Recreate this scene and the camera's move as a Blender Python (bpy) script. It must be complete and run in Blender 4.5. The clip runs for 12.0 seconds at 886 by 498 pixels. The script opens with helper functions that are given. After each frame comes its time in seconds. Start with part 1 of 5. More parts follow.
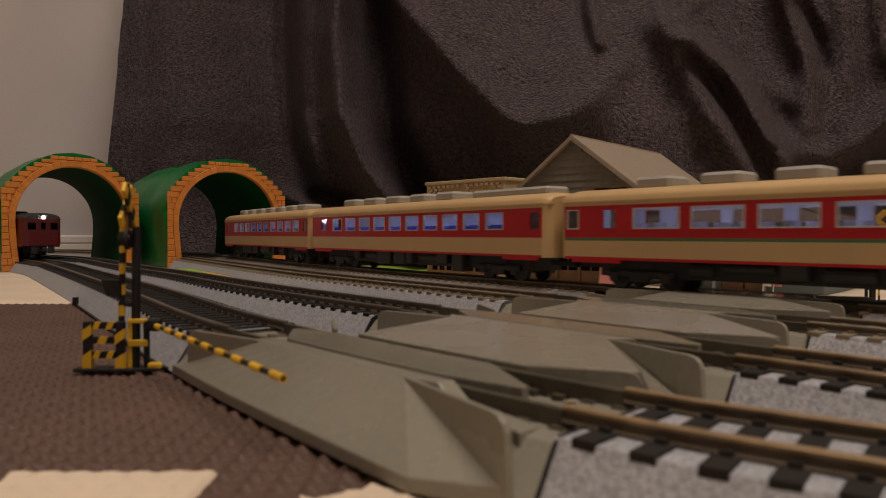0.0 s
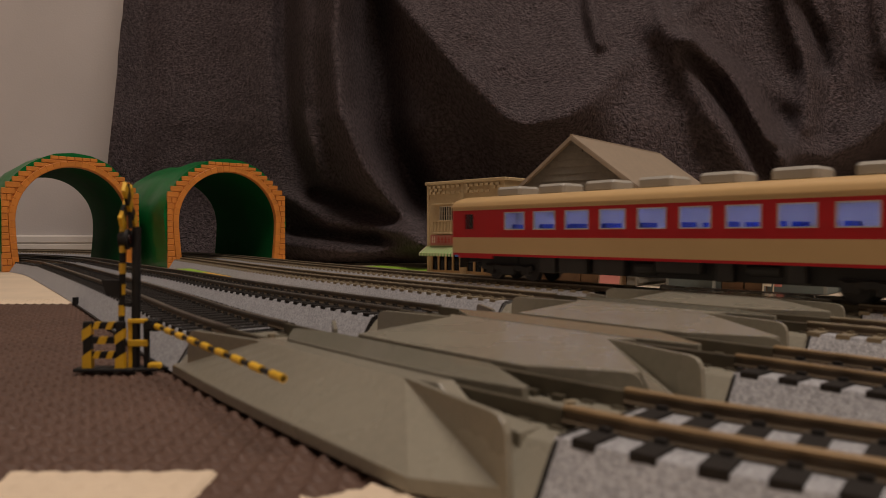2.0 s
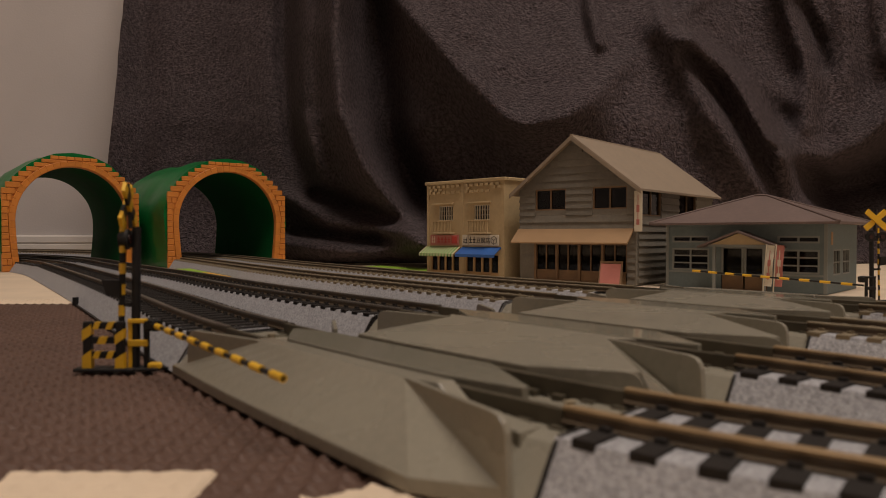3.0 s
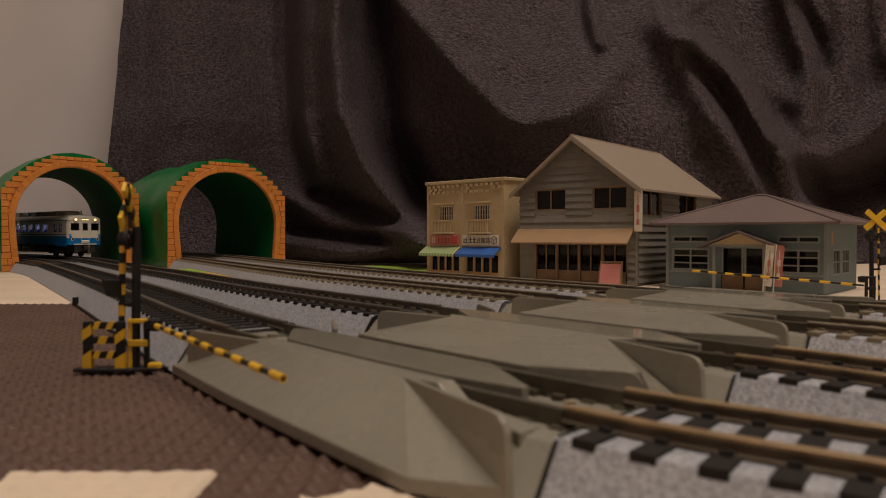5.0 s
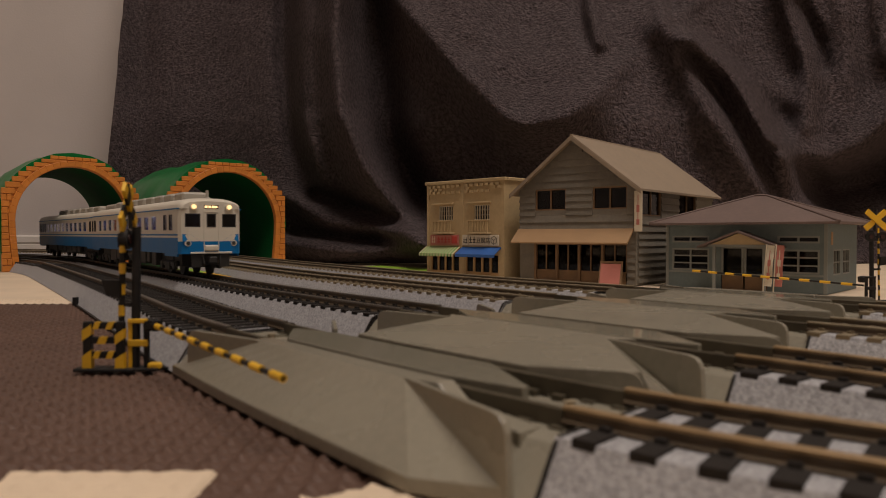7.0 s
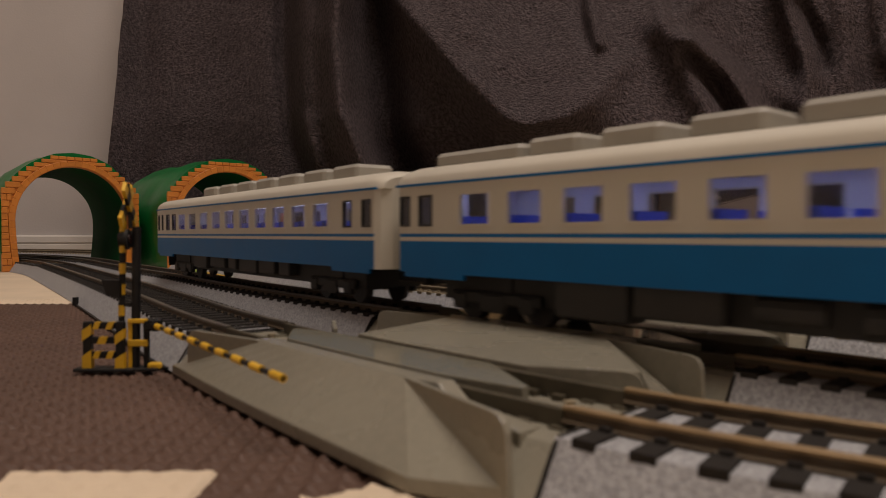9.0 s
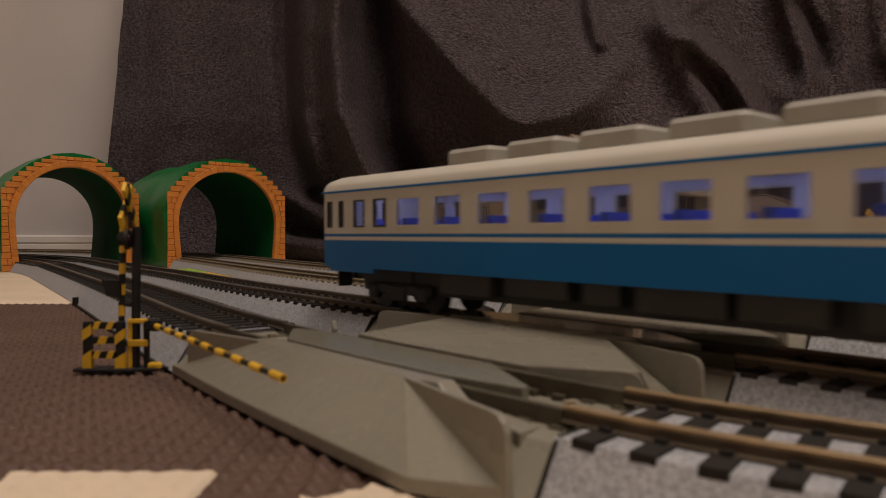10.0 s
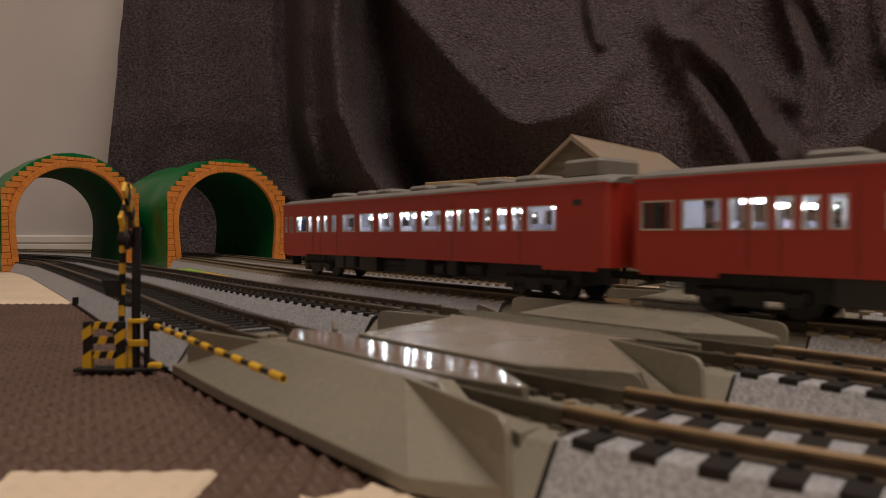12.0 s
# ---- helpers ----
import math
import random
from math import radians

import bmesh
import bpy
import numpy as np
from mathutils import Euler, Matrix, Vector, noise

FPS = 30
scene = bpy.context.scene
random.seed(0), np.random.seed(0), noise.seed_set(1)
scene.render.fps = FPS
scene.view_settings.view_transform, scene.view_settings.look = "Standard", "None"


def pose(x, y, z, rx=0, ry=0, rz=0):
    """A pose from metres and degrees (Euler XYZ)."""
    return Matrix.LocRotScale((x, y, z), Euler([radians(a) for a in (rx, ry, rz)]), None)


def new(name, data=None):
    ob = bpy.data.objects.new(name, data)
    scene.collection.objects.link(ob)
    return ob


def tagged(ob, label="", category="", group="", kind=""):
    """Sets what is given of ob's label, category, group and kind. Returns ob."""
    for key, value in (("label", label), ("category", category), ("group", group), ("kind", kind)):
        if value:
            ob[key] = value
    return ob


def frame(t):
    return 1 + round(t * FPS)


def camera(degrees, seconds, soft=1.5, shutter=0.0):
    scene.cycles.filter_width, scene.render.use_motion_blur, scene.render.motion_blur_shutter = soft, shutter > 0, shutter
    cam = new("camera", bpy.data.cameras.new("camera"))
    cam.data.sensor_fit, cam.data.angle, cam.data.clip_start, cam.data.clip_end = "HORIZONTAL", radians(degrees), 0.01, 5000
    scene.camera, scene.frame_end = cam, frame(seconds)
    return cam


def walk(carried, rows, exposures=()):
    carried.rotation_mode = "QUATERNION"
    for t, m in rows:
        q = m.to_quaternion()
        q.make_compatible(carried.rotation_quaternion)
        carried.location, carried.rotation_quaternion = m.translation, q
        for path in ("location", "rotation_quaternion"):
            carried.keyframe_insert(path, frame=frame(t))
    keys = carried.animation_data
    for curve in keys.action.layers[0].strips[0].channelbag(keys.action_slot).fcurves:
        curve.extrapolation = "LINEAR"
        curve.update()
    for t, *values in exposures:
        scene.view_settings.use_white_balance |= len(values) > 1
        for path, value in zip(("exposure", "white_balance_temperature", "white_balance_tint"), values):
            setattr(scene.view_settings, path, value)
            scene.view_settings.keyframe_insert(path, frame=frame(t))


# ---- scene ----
S = 0.001  # model lengths below are in millimetres

# camera: a small action camera resting on the mat
cam = camera(64, 12.0, soft=0.9, shutter=0.25)
EYE_Z = 0.0365
CAM_POSE = pose(0, 0, EYE_Z, 90 - 1.187, 0, 0)
cam.data.dof.use_dof = True
cam.data.dof.focus_distance = 0.74
cam.data.dof.aperture_fstop = 33
walk(cam, [(0.0, CAM_POSE), (12.0, CAM_POSE)])

# ---- light: a dim, warm ceiling lamp in a closed room
scene.view_settings.exposure = 0.0
world = bpy.data.worlds.new("world")
scene.world = world
world.use_nodes = True
world.node_tree.nodes["Background"].inputs[0].default_value = (1.0, 0.85, 0.72, 1)
world.node_tree.nodes["Background"].inputs[1].default_value = 0.004

lamp_data = bpy.data.lights.new("ceiling_lamp_light", "AREA")
lamp_data.shape, lamp_data.size, lamp_data.energy = "DISK", 1.1, 38.5
lamp_data.color = (1.0, 0.865, 0.765)
lamp_light = new("ceiling_lamp_light", lamp_data)
lamp_light.matrix_world = pose(0.38, -0.2, 2.27)


# ---- materials
def mat(name, base, rough=0.5, metal=0.0, vary=0.12, scale=60.0, bump=0.0, bump_scale=400.0, spec=0.5, emit=None, strength=0.0,
        fine=0.0, island=0.0):
    """A surface with broad and fine colour variation and a fine relief. Scales are per metre."""
    m = bpy.data.materials.new(name)
    m.use_nodes = True
    nt = m.node_tree
    b = nt.nodes["Principled BSDF"]
    b.inputs["Roughness"].default_value = rough
    b.inputs["Metallic"].default_value = metal
    b.inputs["Specular IOR Level"].default_value = spec
    tc = nt.nodes.new("ShaderNodeTexCoord")
    n1 = nt.nodes.new("ShaderNodeTexNoise")
    n1.inputs["Scale"].default_value = scale
    n1.inputs["Detail"].default_value = 6
    nt.links.new(tc.outputs["Object"], n1.inputs["Vector"])
    ramp = nt.nodes.new("ShaderNodeMapRange")
    ramp.inputs["From Min"].default_value, ramp.inputs["From Max"].default_value = 0.3, 0.7
    ramp.inputs["To Min"].default_value, ramp.inputs["To Max"].default_value = 1 - vary, 1 + vary
    nt.links.new(n1.outputs["Fac"], ramp.inputs["Value"])
    value = ramp.outputs[0]
    n2 = nt.nodes.new("ShaderNodeTexNoise")
    n2.inputs["Scale"].default_value = bump_scale
    n2.inputs["Detail"].default_value = 4
    nt.links.new(tc.outputs["Object"], n2.inputs["Vector"])
    if fine:
        r2 = nt.nodes.new("ShaderNodeMapRange")
        r2.inputs["From Min"].default_value, r2.inputs["From Max"].default_value = 0.35, 0.65
        r2.inputs["To Min"].default_value, r2.inputs["To Max"].default_value = 1 - fine, 1 + fine
        nt.links.new(n2.outputs["Fac"], r2.inputs["Value"])
        mul = nt.nodes.new("ShaderNodeMath")
        mul.operation = "MULTIPLY"
        nt.links.new(value, mul.inputs[0])
        nt.links.new(r2.outputs[0], mul.inputs[1])
        value = mul.outputs[0]
    if island:
        oi = nt.nodes.new("ShaderNodeObjectInfo")
        r3 = nt.nodes.new("ShaderNodeMapRange")
        r3.inputs["To Min"].default_value, r3.inputs["To Max"].default_value = 1 - island, 1 + island
        nt.links.new(oi.outputs["Random"], r3.inputs["Value"])
        mul2 = nt.nodes.new("ShaderNodeMath")
        mul2.operation = "MULTIPLY"
        nt.links.new(value, mul2.inputs[0])
        nt.links.new(r3.outputs[0], mul2.inputs[1])
        value = mul2.outputs[0]
    hsv = nt.nodes.new("ShaderNodeHueSaturation")
    hsv.inputs["Color"].default_value = (*base, 1)
    nt.links.new(value, hsv.inputs["Value"])
    nt.links.new(hsv.outputs[0], b.inputs["Base Color"])
    rr = nt.nodes.new("ShaderNodeMapRange")
    rr.inputs["To Min"].default_value, rr.inputs["To Max"].default_value = rough * 0.8, min(1, rough * 1.2)
    nt.links.new(n1.outputs["Fac"], rr.inputs["Value"])
    nt.links.new(rr.outputs[0], b.inputs["Roughness"])
    if bump:
        bp = nt.nodes.new("ShaderNodeBump")
        bp.inputs["Strength"].default_value = bump
        bp.inputs["Distance"].default_value = 0.0005
        nt.links.new(n2.outputs["Fac"], bp.inputs["Height"])
        nt.links.new(bp.outputs[0], b.inputs["Normal"])
    if emit:
        b.inputs["Emission Color"].default_value = (*emit, 1)
        b.inputs["Emission Strength"].default_value = strength
    return m


def glass(name, tint=(1, 1, 1), clear=0.85):
    """A thin clear pane: mostly see-through, with a real gloss on it."""
    m = bpy.data.materials.new(name)
    m.use_nodes = True
    nt = m.node_tree
    nt.nodes.remove(nt.nodes["Principled BSDF"])
    out = nt.nodes["Material Output"]
    tr = nt.nodes.new("ShaderNodeBsdfTransparent")
    tr.inputs[0].default_value = (*[c * clear for c in tint], 1)
    gl = nt.nodes.new("ShaderNodeBsdfGlossy")
    gl.inputs["Roughness"].default_value = 0.05
    lw = nt.nodes.new("ShaderNodeLayerWeight")
    lw.inputs[0].default_value = 0.5
    pw = nt.nodes.new("ShaderNodeMath")
    pw.operation = "POWER"
    pw.inputs[1].default_value = 4.0
    nt.links.new(lw.outputs["Facing"], pw.inputs[0])
    fr = nt.nodes.new("ShaderNodeMath")
    fr.operation = "MULTIPLY_ADD"
    fr.inputs[1].default_value, fr.inputs[2].default_value = 0.8, 0.035
    nt.links.new(pw.outputs[0], fr.inputs[0])
    mx = nt.nodes.new("ShaderNodeMixShader")
    nt.links.new(fr.outputs[0], mx.inputs[0])
    nt.links.new(tr.outputs[0], mx.inputs[1])
    nt.links.new(gl.outputs[0], mx.inputs[2])
    nt.links.new(mx.outputs[0], out.inputs["Surface"])
    return m


M = {}
M["wall"] = mat("wall_paper", (0.55, 0.51, 0.50), 0.85, vary=0.05, scale=6, bump=0.5, bump_scale=300)
M["base"] = mat("baseboard_white", (0.72, 0.68, 0.64), 0.5, vary=0.04, scale=10)
M["ceiling"] = mat("ceiling_paper", (0.75, 0.72, 0.68), 0.9, vary=0.04, scale=6)
M["mat_brown"] = mat("foam_brown", (0.10, 0.057, 0.041), 0.5, vary=0.14, scale=25, bump=0.5, bump_scale=1500, spec=0.5)
M["mat_beige"] = mat("foam_beige", (0.64, 0.52, 0.385), 0.8, vary=0.08, scale=25, bump=0.8, bump_scale=420, spec=0.3)
M["ramp_gloss"] = mat("grey_plastic_gloss", (0.215, 0.200, 0.155), 0.10, vary=0.06, scale=30, bump=0.04, bump_scale=500, fine=0.04)
M["ramp"] = mat("grey_plastic", (0.250, 0.231, 0.181), 0.27, vary=0.06, scale=30, bump=0.05, bump_scale=700, fine=0.04)
M["sleeper"] = mat("sleeper_black", (0.022, 0.019, 0.017), 0.8, spec=0.2, vary=0.2, scale=200, bump=0.3)
M["sleeper_tan"] = mat("sleeper_tan", (0.20, 0.16, 0.10), 0.6, vary=0.2, scale=200, bump=0.3)
M["rail"] = mat("rail_brass", (0.34, 0.235, 0.125), 0.42, metal=0.35, vary=0.25, scale=120)
M["rail_dull"] = mat("rail_dull", (0.085, 0.072, 0.048), 0.5, metal=0.3, vary=0.25, scale=120)
M["rail_tan"] = mat("rail_tan", (0.25, 0.205, 0.135), 0.45, metal=0.2, vary=0.2, scale=120)
M["rail_dark"] = mat("rail_nickel", (0.17, 0.15, 0.125), 0.35, metal=0.6, vary=0.25, scale=120)
M["orange"] = mat("orange_plastic", (0.60, 0.21, 0.035), 0.42, vary=0.1, scale=60, bump=0.1, bump_scale=300, island=0.1)
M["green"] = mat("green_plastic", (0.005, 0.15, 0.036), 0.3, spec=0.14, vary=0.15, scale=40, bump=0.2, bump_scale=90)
# the shell's green again, darkened and dulled: the tunnel's inner shade put into colour
M["green_inner_shade"] = mat("green_inner_shade", (0.004, 0.075, 0.020), 0.7, vary=0.15, scale=40, spec=0.04, bump=0.2, bump_scale=90)
M["rail_side"] = mat("rail_side_brown", (0.11, 0.08, 0.05), 0.6, metal=0.3, vary=0.25, scale=120)
M["yellow"] = mat("yellow_plastic", (0.72, 0.42, 0.02), 0.4, vary=0.1, scale=200)
M["black"] = mat("black_plastic", (0.011, 0.010, 0.010), 0.5, spec=0.3, vary=0.2, scale=200)
M["cream"] = mat("cream_paint", (0.56, 0.37, 0.17), 0.36, vary=0.03, scale=60)
M["red"] = mat("red_paint", (0.44, 0.012, 0.017), 0.34, spec=0.3, vary=0.05, scale=60)
M["green_line"] = mat("green_line_paint", (0.06, 0.15, 0.055), 0.4)
M["ivory"] = mat("ivory_paint", (0.61, 0.57, 0.485), 0.36, vary=0.03, scale=60)
M["blue"] = mat("blue_paint", (0.004, 0.135, 0.37), 0.42, spec=0.22, vary=0.05, scale=60)
M["vermilion"] = mat("vermilion_paint", (0.42, 0.036, 0.022), 0.36, vary=0.05, scale=60)
M["maroon"] = mat("maroon_paint", (0.085, 0.008, 0.010), 0.3, vary=0.05, scale=60)
M["roof_grey"] = mat("roof_grey", (0.186, 0.1736, 0.155), 0.55, vary=0.08, scale=120)
M["roof_box"] = mat("roof_box_grey", (0.33, 0.31, 0.27), 0.5, vary=0.08, scale=120)
M["under"] = mat("underframe_grey", (0.03, 0.028, 0.026), 0.6, vary=0.2, scale=150)
M["bogie"] = mat("bogie_black", (0.014, 0.013, 0.012), 0.6, vary=0.2, scale=150)
M["seat"] = mat("seat_blue", (0.02, 0.085, 0.62), 0.6, vary=0.1, scale=150)
M["seat_pale"] = mat("seat_pale", (0.5, 0.47, 0.55), 0.6, vary=0.1, scale=150)
M["interior"] = mat("interior_pale", (0.66, 0.64, 0.70), 0.6, vary=0.05, scale=100)
M["gasket"] = mat("window_gasket", (0.6, 0.56, 0.5), 0.3, metal=0.5)
M["gasket_dark"] = mat("door_gasket", (0.03, 0.03, 0.03), 0.5)
M["pane"] = glass("window_pane")
M["pane_dark"] = glass("cab_pane", (0.25, 0.25, 0.27), 0.5)
M["tube_cool"] = mat("light_strip_cool", (0.9, 0.9, 0.9), 0.5, emit=(0.62, 0.66, 1.0), strength=4.5)
M["tube_white"] = mat("light_strip_white", (0.9, 0.9, 0.9), 0.5, emit=(0.85, 0.92, 1.0), strength=0.85)
M["bulb_white"] = mat("led_white", (0.9, 0.9, 0.9), 0.5, emit=(0.85, 0.93, 1.0), strength=150.0)
M["bulb_warm"] = mat("lamp_warm", (0.9, 0.8, 0.6), 0.3, emit=(1.0, 0.60, 0.24), strength=1.5)
M["house_grey"] = mat("house_boards_grey", (0.185, 0.168, 0.138), 0.7, vary=0.1, scale=80, fine=0.06, island=0.07)
M["house_roof"] = mat("house_roof_tan", (0.27, 0.212, 0.153), 0.7, vary=0.08, scale=60, fine=0.05)
M["awning_tan"] = mat("awning_tan", (0.36, 0.225, 0.115), 0.7, vary=0.06, scale=80)
M["shop_cream"] = mat("shop_cream", (0.46, 0.345, 0.19), 0.65, vary=0.06, scale=80, fine=0.04)
M["wood"] = mat("shop_wood", (0.20, 0.12, 0.06), 0.6, vary=0.15, scale=150)
M["wood_light"] = mat("shopfront_wood", (0.42, 0.27, 0.12), 0.6, vary=0.12, scale=150)
M["station_wall"] = mat("station_grey_blue", (0.130, 0.168, 0.172), 0.65, vary=0.07, scale=80, fine=0.05)
M["station_trim"] = mat("station_trim", (0.22, 0.235, 0.22), 0.6, vary=0.07, scale=80)
M["station_roof"] = mat("station_roof_brown", (0.135, 0.094, 0.082), 0.6, vary=0.1, scale=50, fine=0.06)
# near-black that paints the darkness of unlit rooms behind the building windows
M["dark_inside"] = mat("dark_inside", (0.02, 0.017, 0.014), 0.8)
M["shop_pane"] = glass("shop_pane", (0.5, 0.48, 0.45), 0.6)
M["awning_green"] = mat("awning_green", (0.07, 0.30, 0.05), 0.6)
M["awning_pale"] = mat("awning_pale", (0.62, 0.56, 0.36), 0.6)
M["awning_blue"] = mat("awning_blue", (0.03, 0.12, 0.40), 0.6)
M["sign_white"] = mat("sign_white", (0.62, 0.56, 0.44), 0.5)
M["sign_pink"] = mat("sign_pink", (0.45, 0.16, 0.13), 0.5)
M["ink"] = mat("sign_ink", (0.03, 0.025, 0.02), 0.6)
M["ink_red"] = mat("sign_red_ink", (0.45, 0.05, 0.04), 0.6)
M["lime"] = mat("lime_board", (0.25, 0.42, 0.04), 0.5, vary=0.06)
M["lamp_glow"] = mat("lamp_glow", (0.9, 0.85, 0.75), 0.5, emit=(1.0, 0.86, 0.7), strength=0.6)
M["lens_red"] = mat("signal_lens_red", (0.025, 0.008, 0.008), 0.2)


def ballast_material():
    m = mat("ballast_grey", (0.34, 0.33, 0.33), 0.85, vary=0.08, scale=40)
    nt = m.node_tree
    b = nt.nodes["Principled BSDF"]
    tc = nt.nodes.new("ShaderNodeTexCoord")
    vo = nt.nodes.new("ShaderNodeTexVoronoi")
    vo.inputs["Scale"].default_value = 1900
    nt.links.new(tc.outputs["Object"], vo.inputs["Vector"])
    bw = nt.nodes.new("ShaderNodeRGBToBW")
    nt.links.new(vo.outputs["Color"], bw.inputs[0])
    ramp = nt.nodes.new("ShaderNodeValToRGB")
    e = ramp.color_ramp.elements
    e[0].position, e[0].color = 0.15, (0.245, 0.245, 0.255, 1)
    e[1].position, e[1].color = 0.9, (0.43, 0.43, 0.45, 1)
    nt.links.new(bw.outputs[0], ramp.inputs[0])
    nt.links.new(ramp.outputs[0], b.inputs["Base Color"])
    bp = nt.nodes.new("ShaderNodeBump")
    bp.inputs["Strength"].default_value, bp.inputs["Distance"].default_value = 0.5, 0.0003
    nt.links.new(vo.outputs["Distance"], bp.inputs["Height"])
    bp.invert = True
    nt.links.new(bp.outputs[0], b.inputs["Normal"])
    return m


M["ballast"] = ballast_material()


def fleece_material():
    """Dark brown-grey fleece with a curly pile."""
    m = mat("fleece", (0.106, 0.081, 0.088), 0.95, vary=0.12, scale=14, spec=0.1, fine=0.5, bump_scale=240)
    nt = m.node_tree
    b = nt.nodes["Principled BSDF"]
    b.inputs["Sheen Weight"].default_value = 0.12
    b.inputs["Sheen Roughness"].default_value = 0.6
    b.inputs["Sheen Tint"].default_value = (0.8, 0.7, 0.7, 1)
    tc = nt.nodes.new("ShaderNodeTexCoord")
    wn = nt.nodes.new("ShaderNodeTexNoise")
    wn.inputs["Scale"].default_value, wn.inputs["Detail"].default_value = 190, 5
    wn.inputs["Distortion"].default_value = 1.6
    nt.links.new(tc.outputs["Object"], wn.inputs["Vector"])
    bp = nt.nodes.new("ShaderNodeBump")
    bp.inputs["Strength"].default_value, bp.inputs["Distance"].default_value = 1.0, 0.026
    nt.links.new(wn.outputs["Fac"], bp.inputs["Height"])
    nt.links.new(bp.outputs[0], b.inputs["Normal"])
    return m


M["fleece"] = fleece_material()


# ---- mesh helpers (millimetres)
def box(bm, x0, x1, y0, y1, z0, z1, mi=0, bevel=0.0):
    vs = [bm.verts.new((x, y, z)) for x in (x0, x1) for y in (y0, y1) for z in (z0, z1)]
    fs = [bm.faces.new([vs[i] for i in q]) for q in ((0, 1, 3, 2), (4, 6, 7, 5), (0, 4, 5, 1), (2, 3, 7, 6), (0, 2, 6, 4), (1, 5, 7, 3))]
    for f in fs:
        f.material_index = mi
    if bevel:
        es = list({e for f in fs for e in f.edges})
        r = bmesh.ops.bevel(bm, geom=es, offset=bevel, segments=1, affect="EDGES", profile=0.6)
        for f in r["faces"]:
            f.material_index = mi
    return vs


def prism(bm, ring_a, ring_b, mi=0):
    """A solid between two rings of as many 3D points."""
    a = [bm.verts.new(p) for p in ring_a]
    b = [bm.verts.new(p) for p in ring_b]
    n = len(a)
    fs = [bm.faces.new((a[i], a[(i + 1) % n], b[(i + 1) % n], b[i])) for i in range(n)]
    fs += [bm.faces.new(a[::-1]), bm.faces.new(b)]
    for f in fs:
        f.material_index = mi
    return fs


def rod(bm, p, q, r, n=8, mi=0, r2=None):
    p, q = Vector(p), Vector(q)
    r2 = r if r2 is None else r2
    d = (q - p).normalized()
    u = d.orthogonal().normalized()
    w = d.cross(u)
    ring = [u * math.cos(2 * math.pi * i / n) + w * math.sin(2 * math.pi * i / n) for i in range(n)]
    return prism(bm, [p + c * r for c in ring], [q + c * r2 for c in ring], mi)


def part(name, bm, mats, parent=None, label="", smooth=False, m=None):
    """Links a bmesh, built in millimetres, as one mesh object."""
    bmesh.ops.recalc_face_normals(bm, faces=bm.faces)
    me = bpy.data.meshes.new(name)
    bm.transform(Matrix.Scale(S, 4))
    bm.to_mesh(me)
    bm.free()
    for k in (mats if isinstance(mats, (list, tuple)) else [mats]):
        me.materials.append(M[k])
    if smooth:
        for f in me.polygons:
            f.use_smooth = True
        me.set_sharp_from_angle(angle=radians(35))
    ob = new(name, me)
    if parent:
        ob.parent = parent
    if m is not None:
        ob.matrix_basis = m
    if label:
        ob["label"] = label
    return ob


def empty(name, m, label, category, group=""):
    ob = new(name)
    ob.empty_display_size = 0.01
    ob.matrix_basis = m
    return tagged(ob, label, category, group)


# ---- the room
def room():
    def wall(name, x0, x1, y0, y1, z0, z1, k, label):
        bm = bmesh.new()
        box(bm, x0, x1, y0, y1, z0, z1)
        tagged(part(name, bm, k), label, name.split("_")[0], kind="structure")
    wall("floor", -2200, 2600, -2200, 1340, -60, -10, "wood_light", "wooden room floor under the foam mats")
    wall("wall_north", -2300, 2700, 1240, 1340, -10, 2400, "wall", "pale papered wall behind the layout")
    wall("wall_south", -2300, 2700, -2300, -2200, -60, 2400, "wall", "pale papered wall")
    wall("wall_west", -2300, -2200, -2200, 1240, -60, 2400, "wall", "pale papered wall")
    wall("wall_east", 2600, 2700, -2200, 1240, -60, 2400, "wall", "pale papered wall")
    wall("ceiling", -2300, 2700, -2300, 1340, 2400, 2460, "ceiling", "white papered ceiling")
    bm = bmesh.new()
    pr = [(1240, -10), (1232, -10), (1232, 18.8), (1234.5, 20.0), (1234.5, 21.5), (1232, 22.8), (1232, 32.5), (1235, 34.8), (1240, 34.8)]
    prism(bm, [(-2200, y, z) for y, z in pr], [(2600, y, z) for y, z in pr])
    tagged(part("baseboard", bm, "base"), "white moulded baseboard along the wall", "baseboard", kind="structure")
    lamp = empty("ceiling_lamp", pose(0.38, -0.2, 2.4), "round flat white ceiling lamp", "lamp")
    bm = bmesh.new()
    rod(bm, (0, 0, -90), (0, 0, 0), 570, 40)
    part("housing", bm, "base", lamp)
    bm = bmesh.new()
    rod(bm, (0, 0, -97), (0, 0, -90.5), 545, 40)
    part("diffuser", bm, "lamp_glow", lamp, "glowing frosted diffuser")


room()


# ---- foam mats
def weave(x, y, pitch=4.7):
    """Height of the pressed chevron relief of the foam, 0 to 1: ridges that zigzag and swell."""
    t = (y / pitch) % 1.0
    zig = abs(2 * t - 1) * 0.5
    ridge = (0.5 + 0.5 * math.sin(2 * math.pi * (x / pitch + zig))) ** 1.4
    return ridge * (0.3 + 0.7 * (0.5 + 0.5 * math.sin(2 * math.pi * (y / pitch + 0.25))))


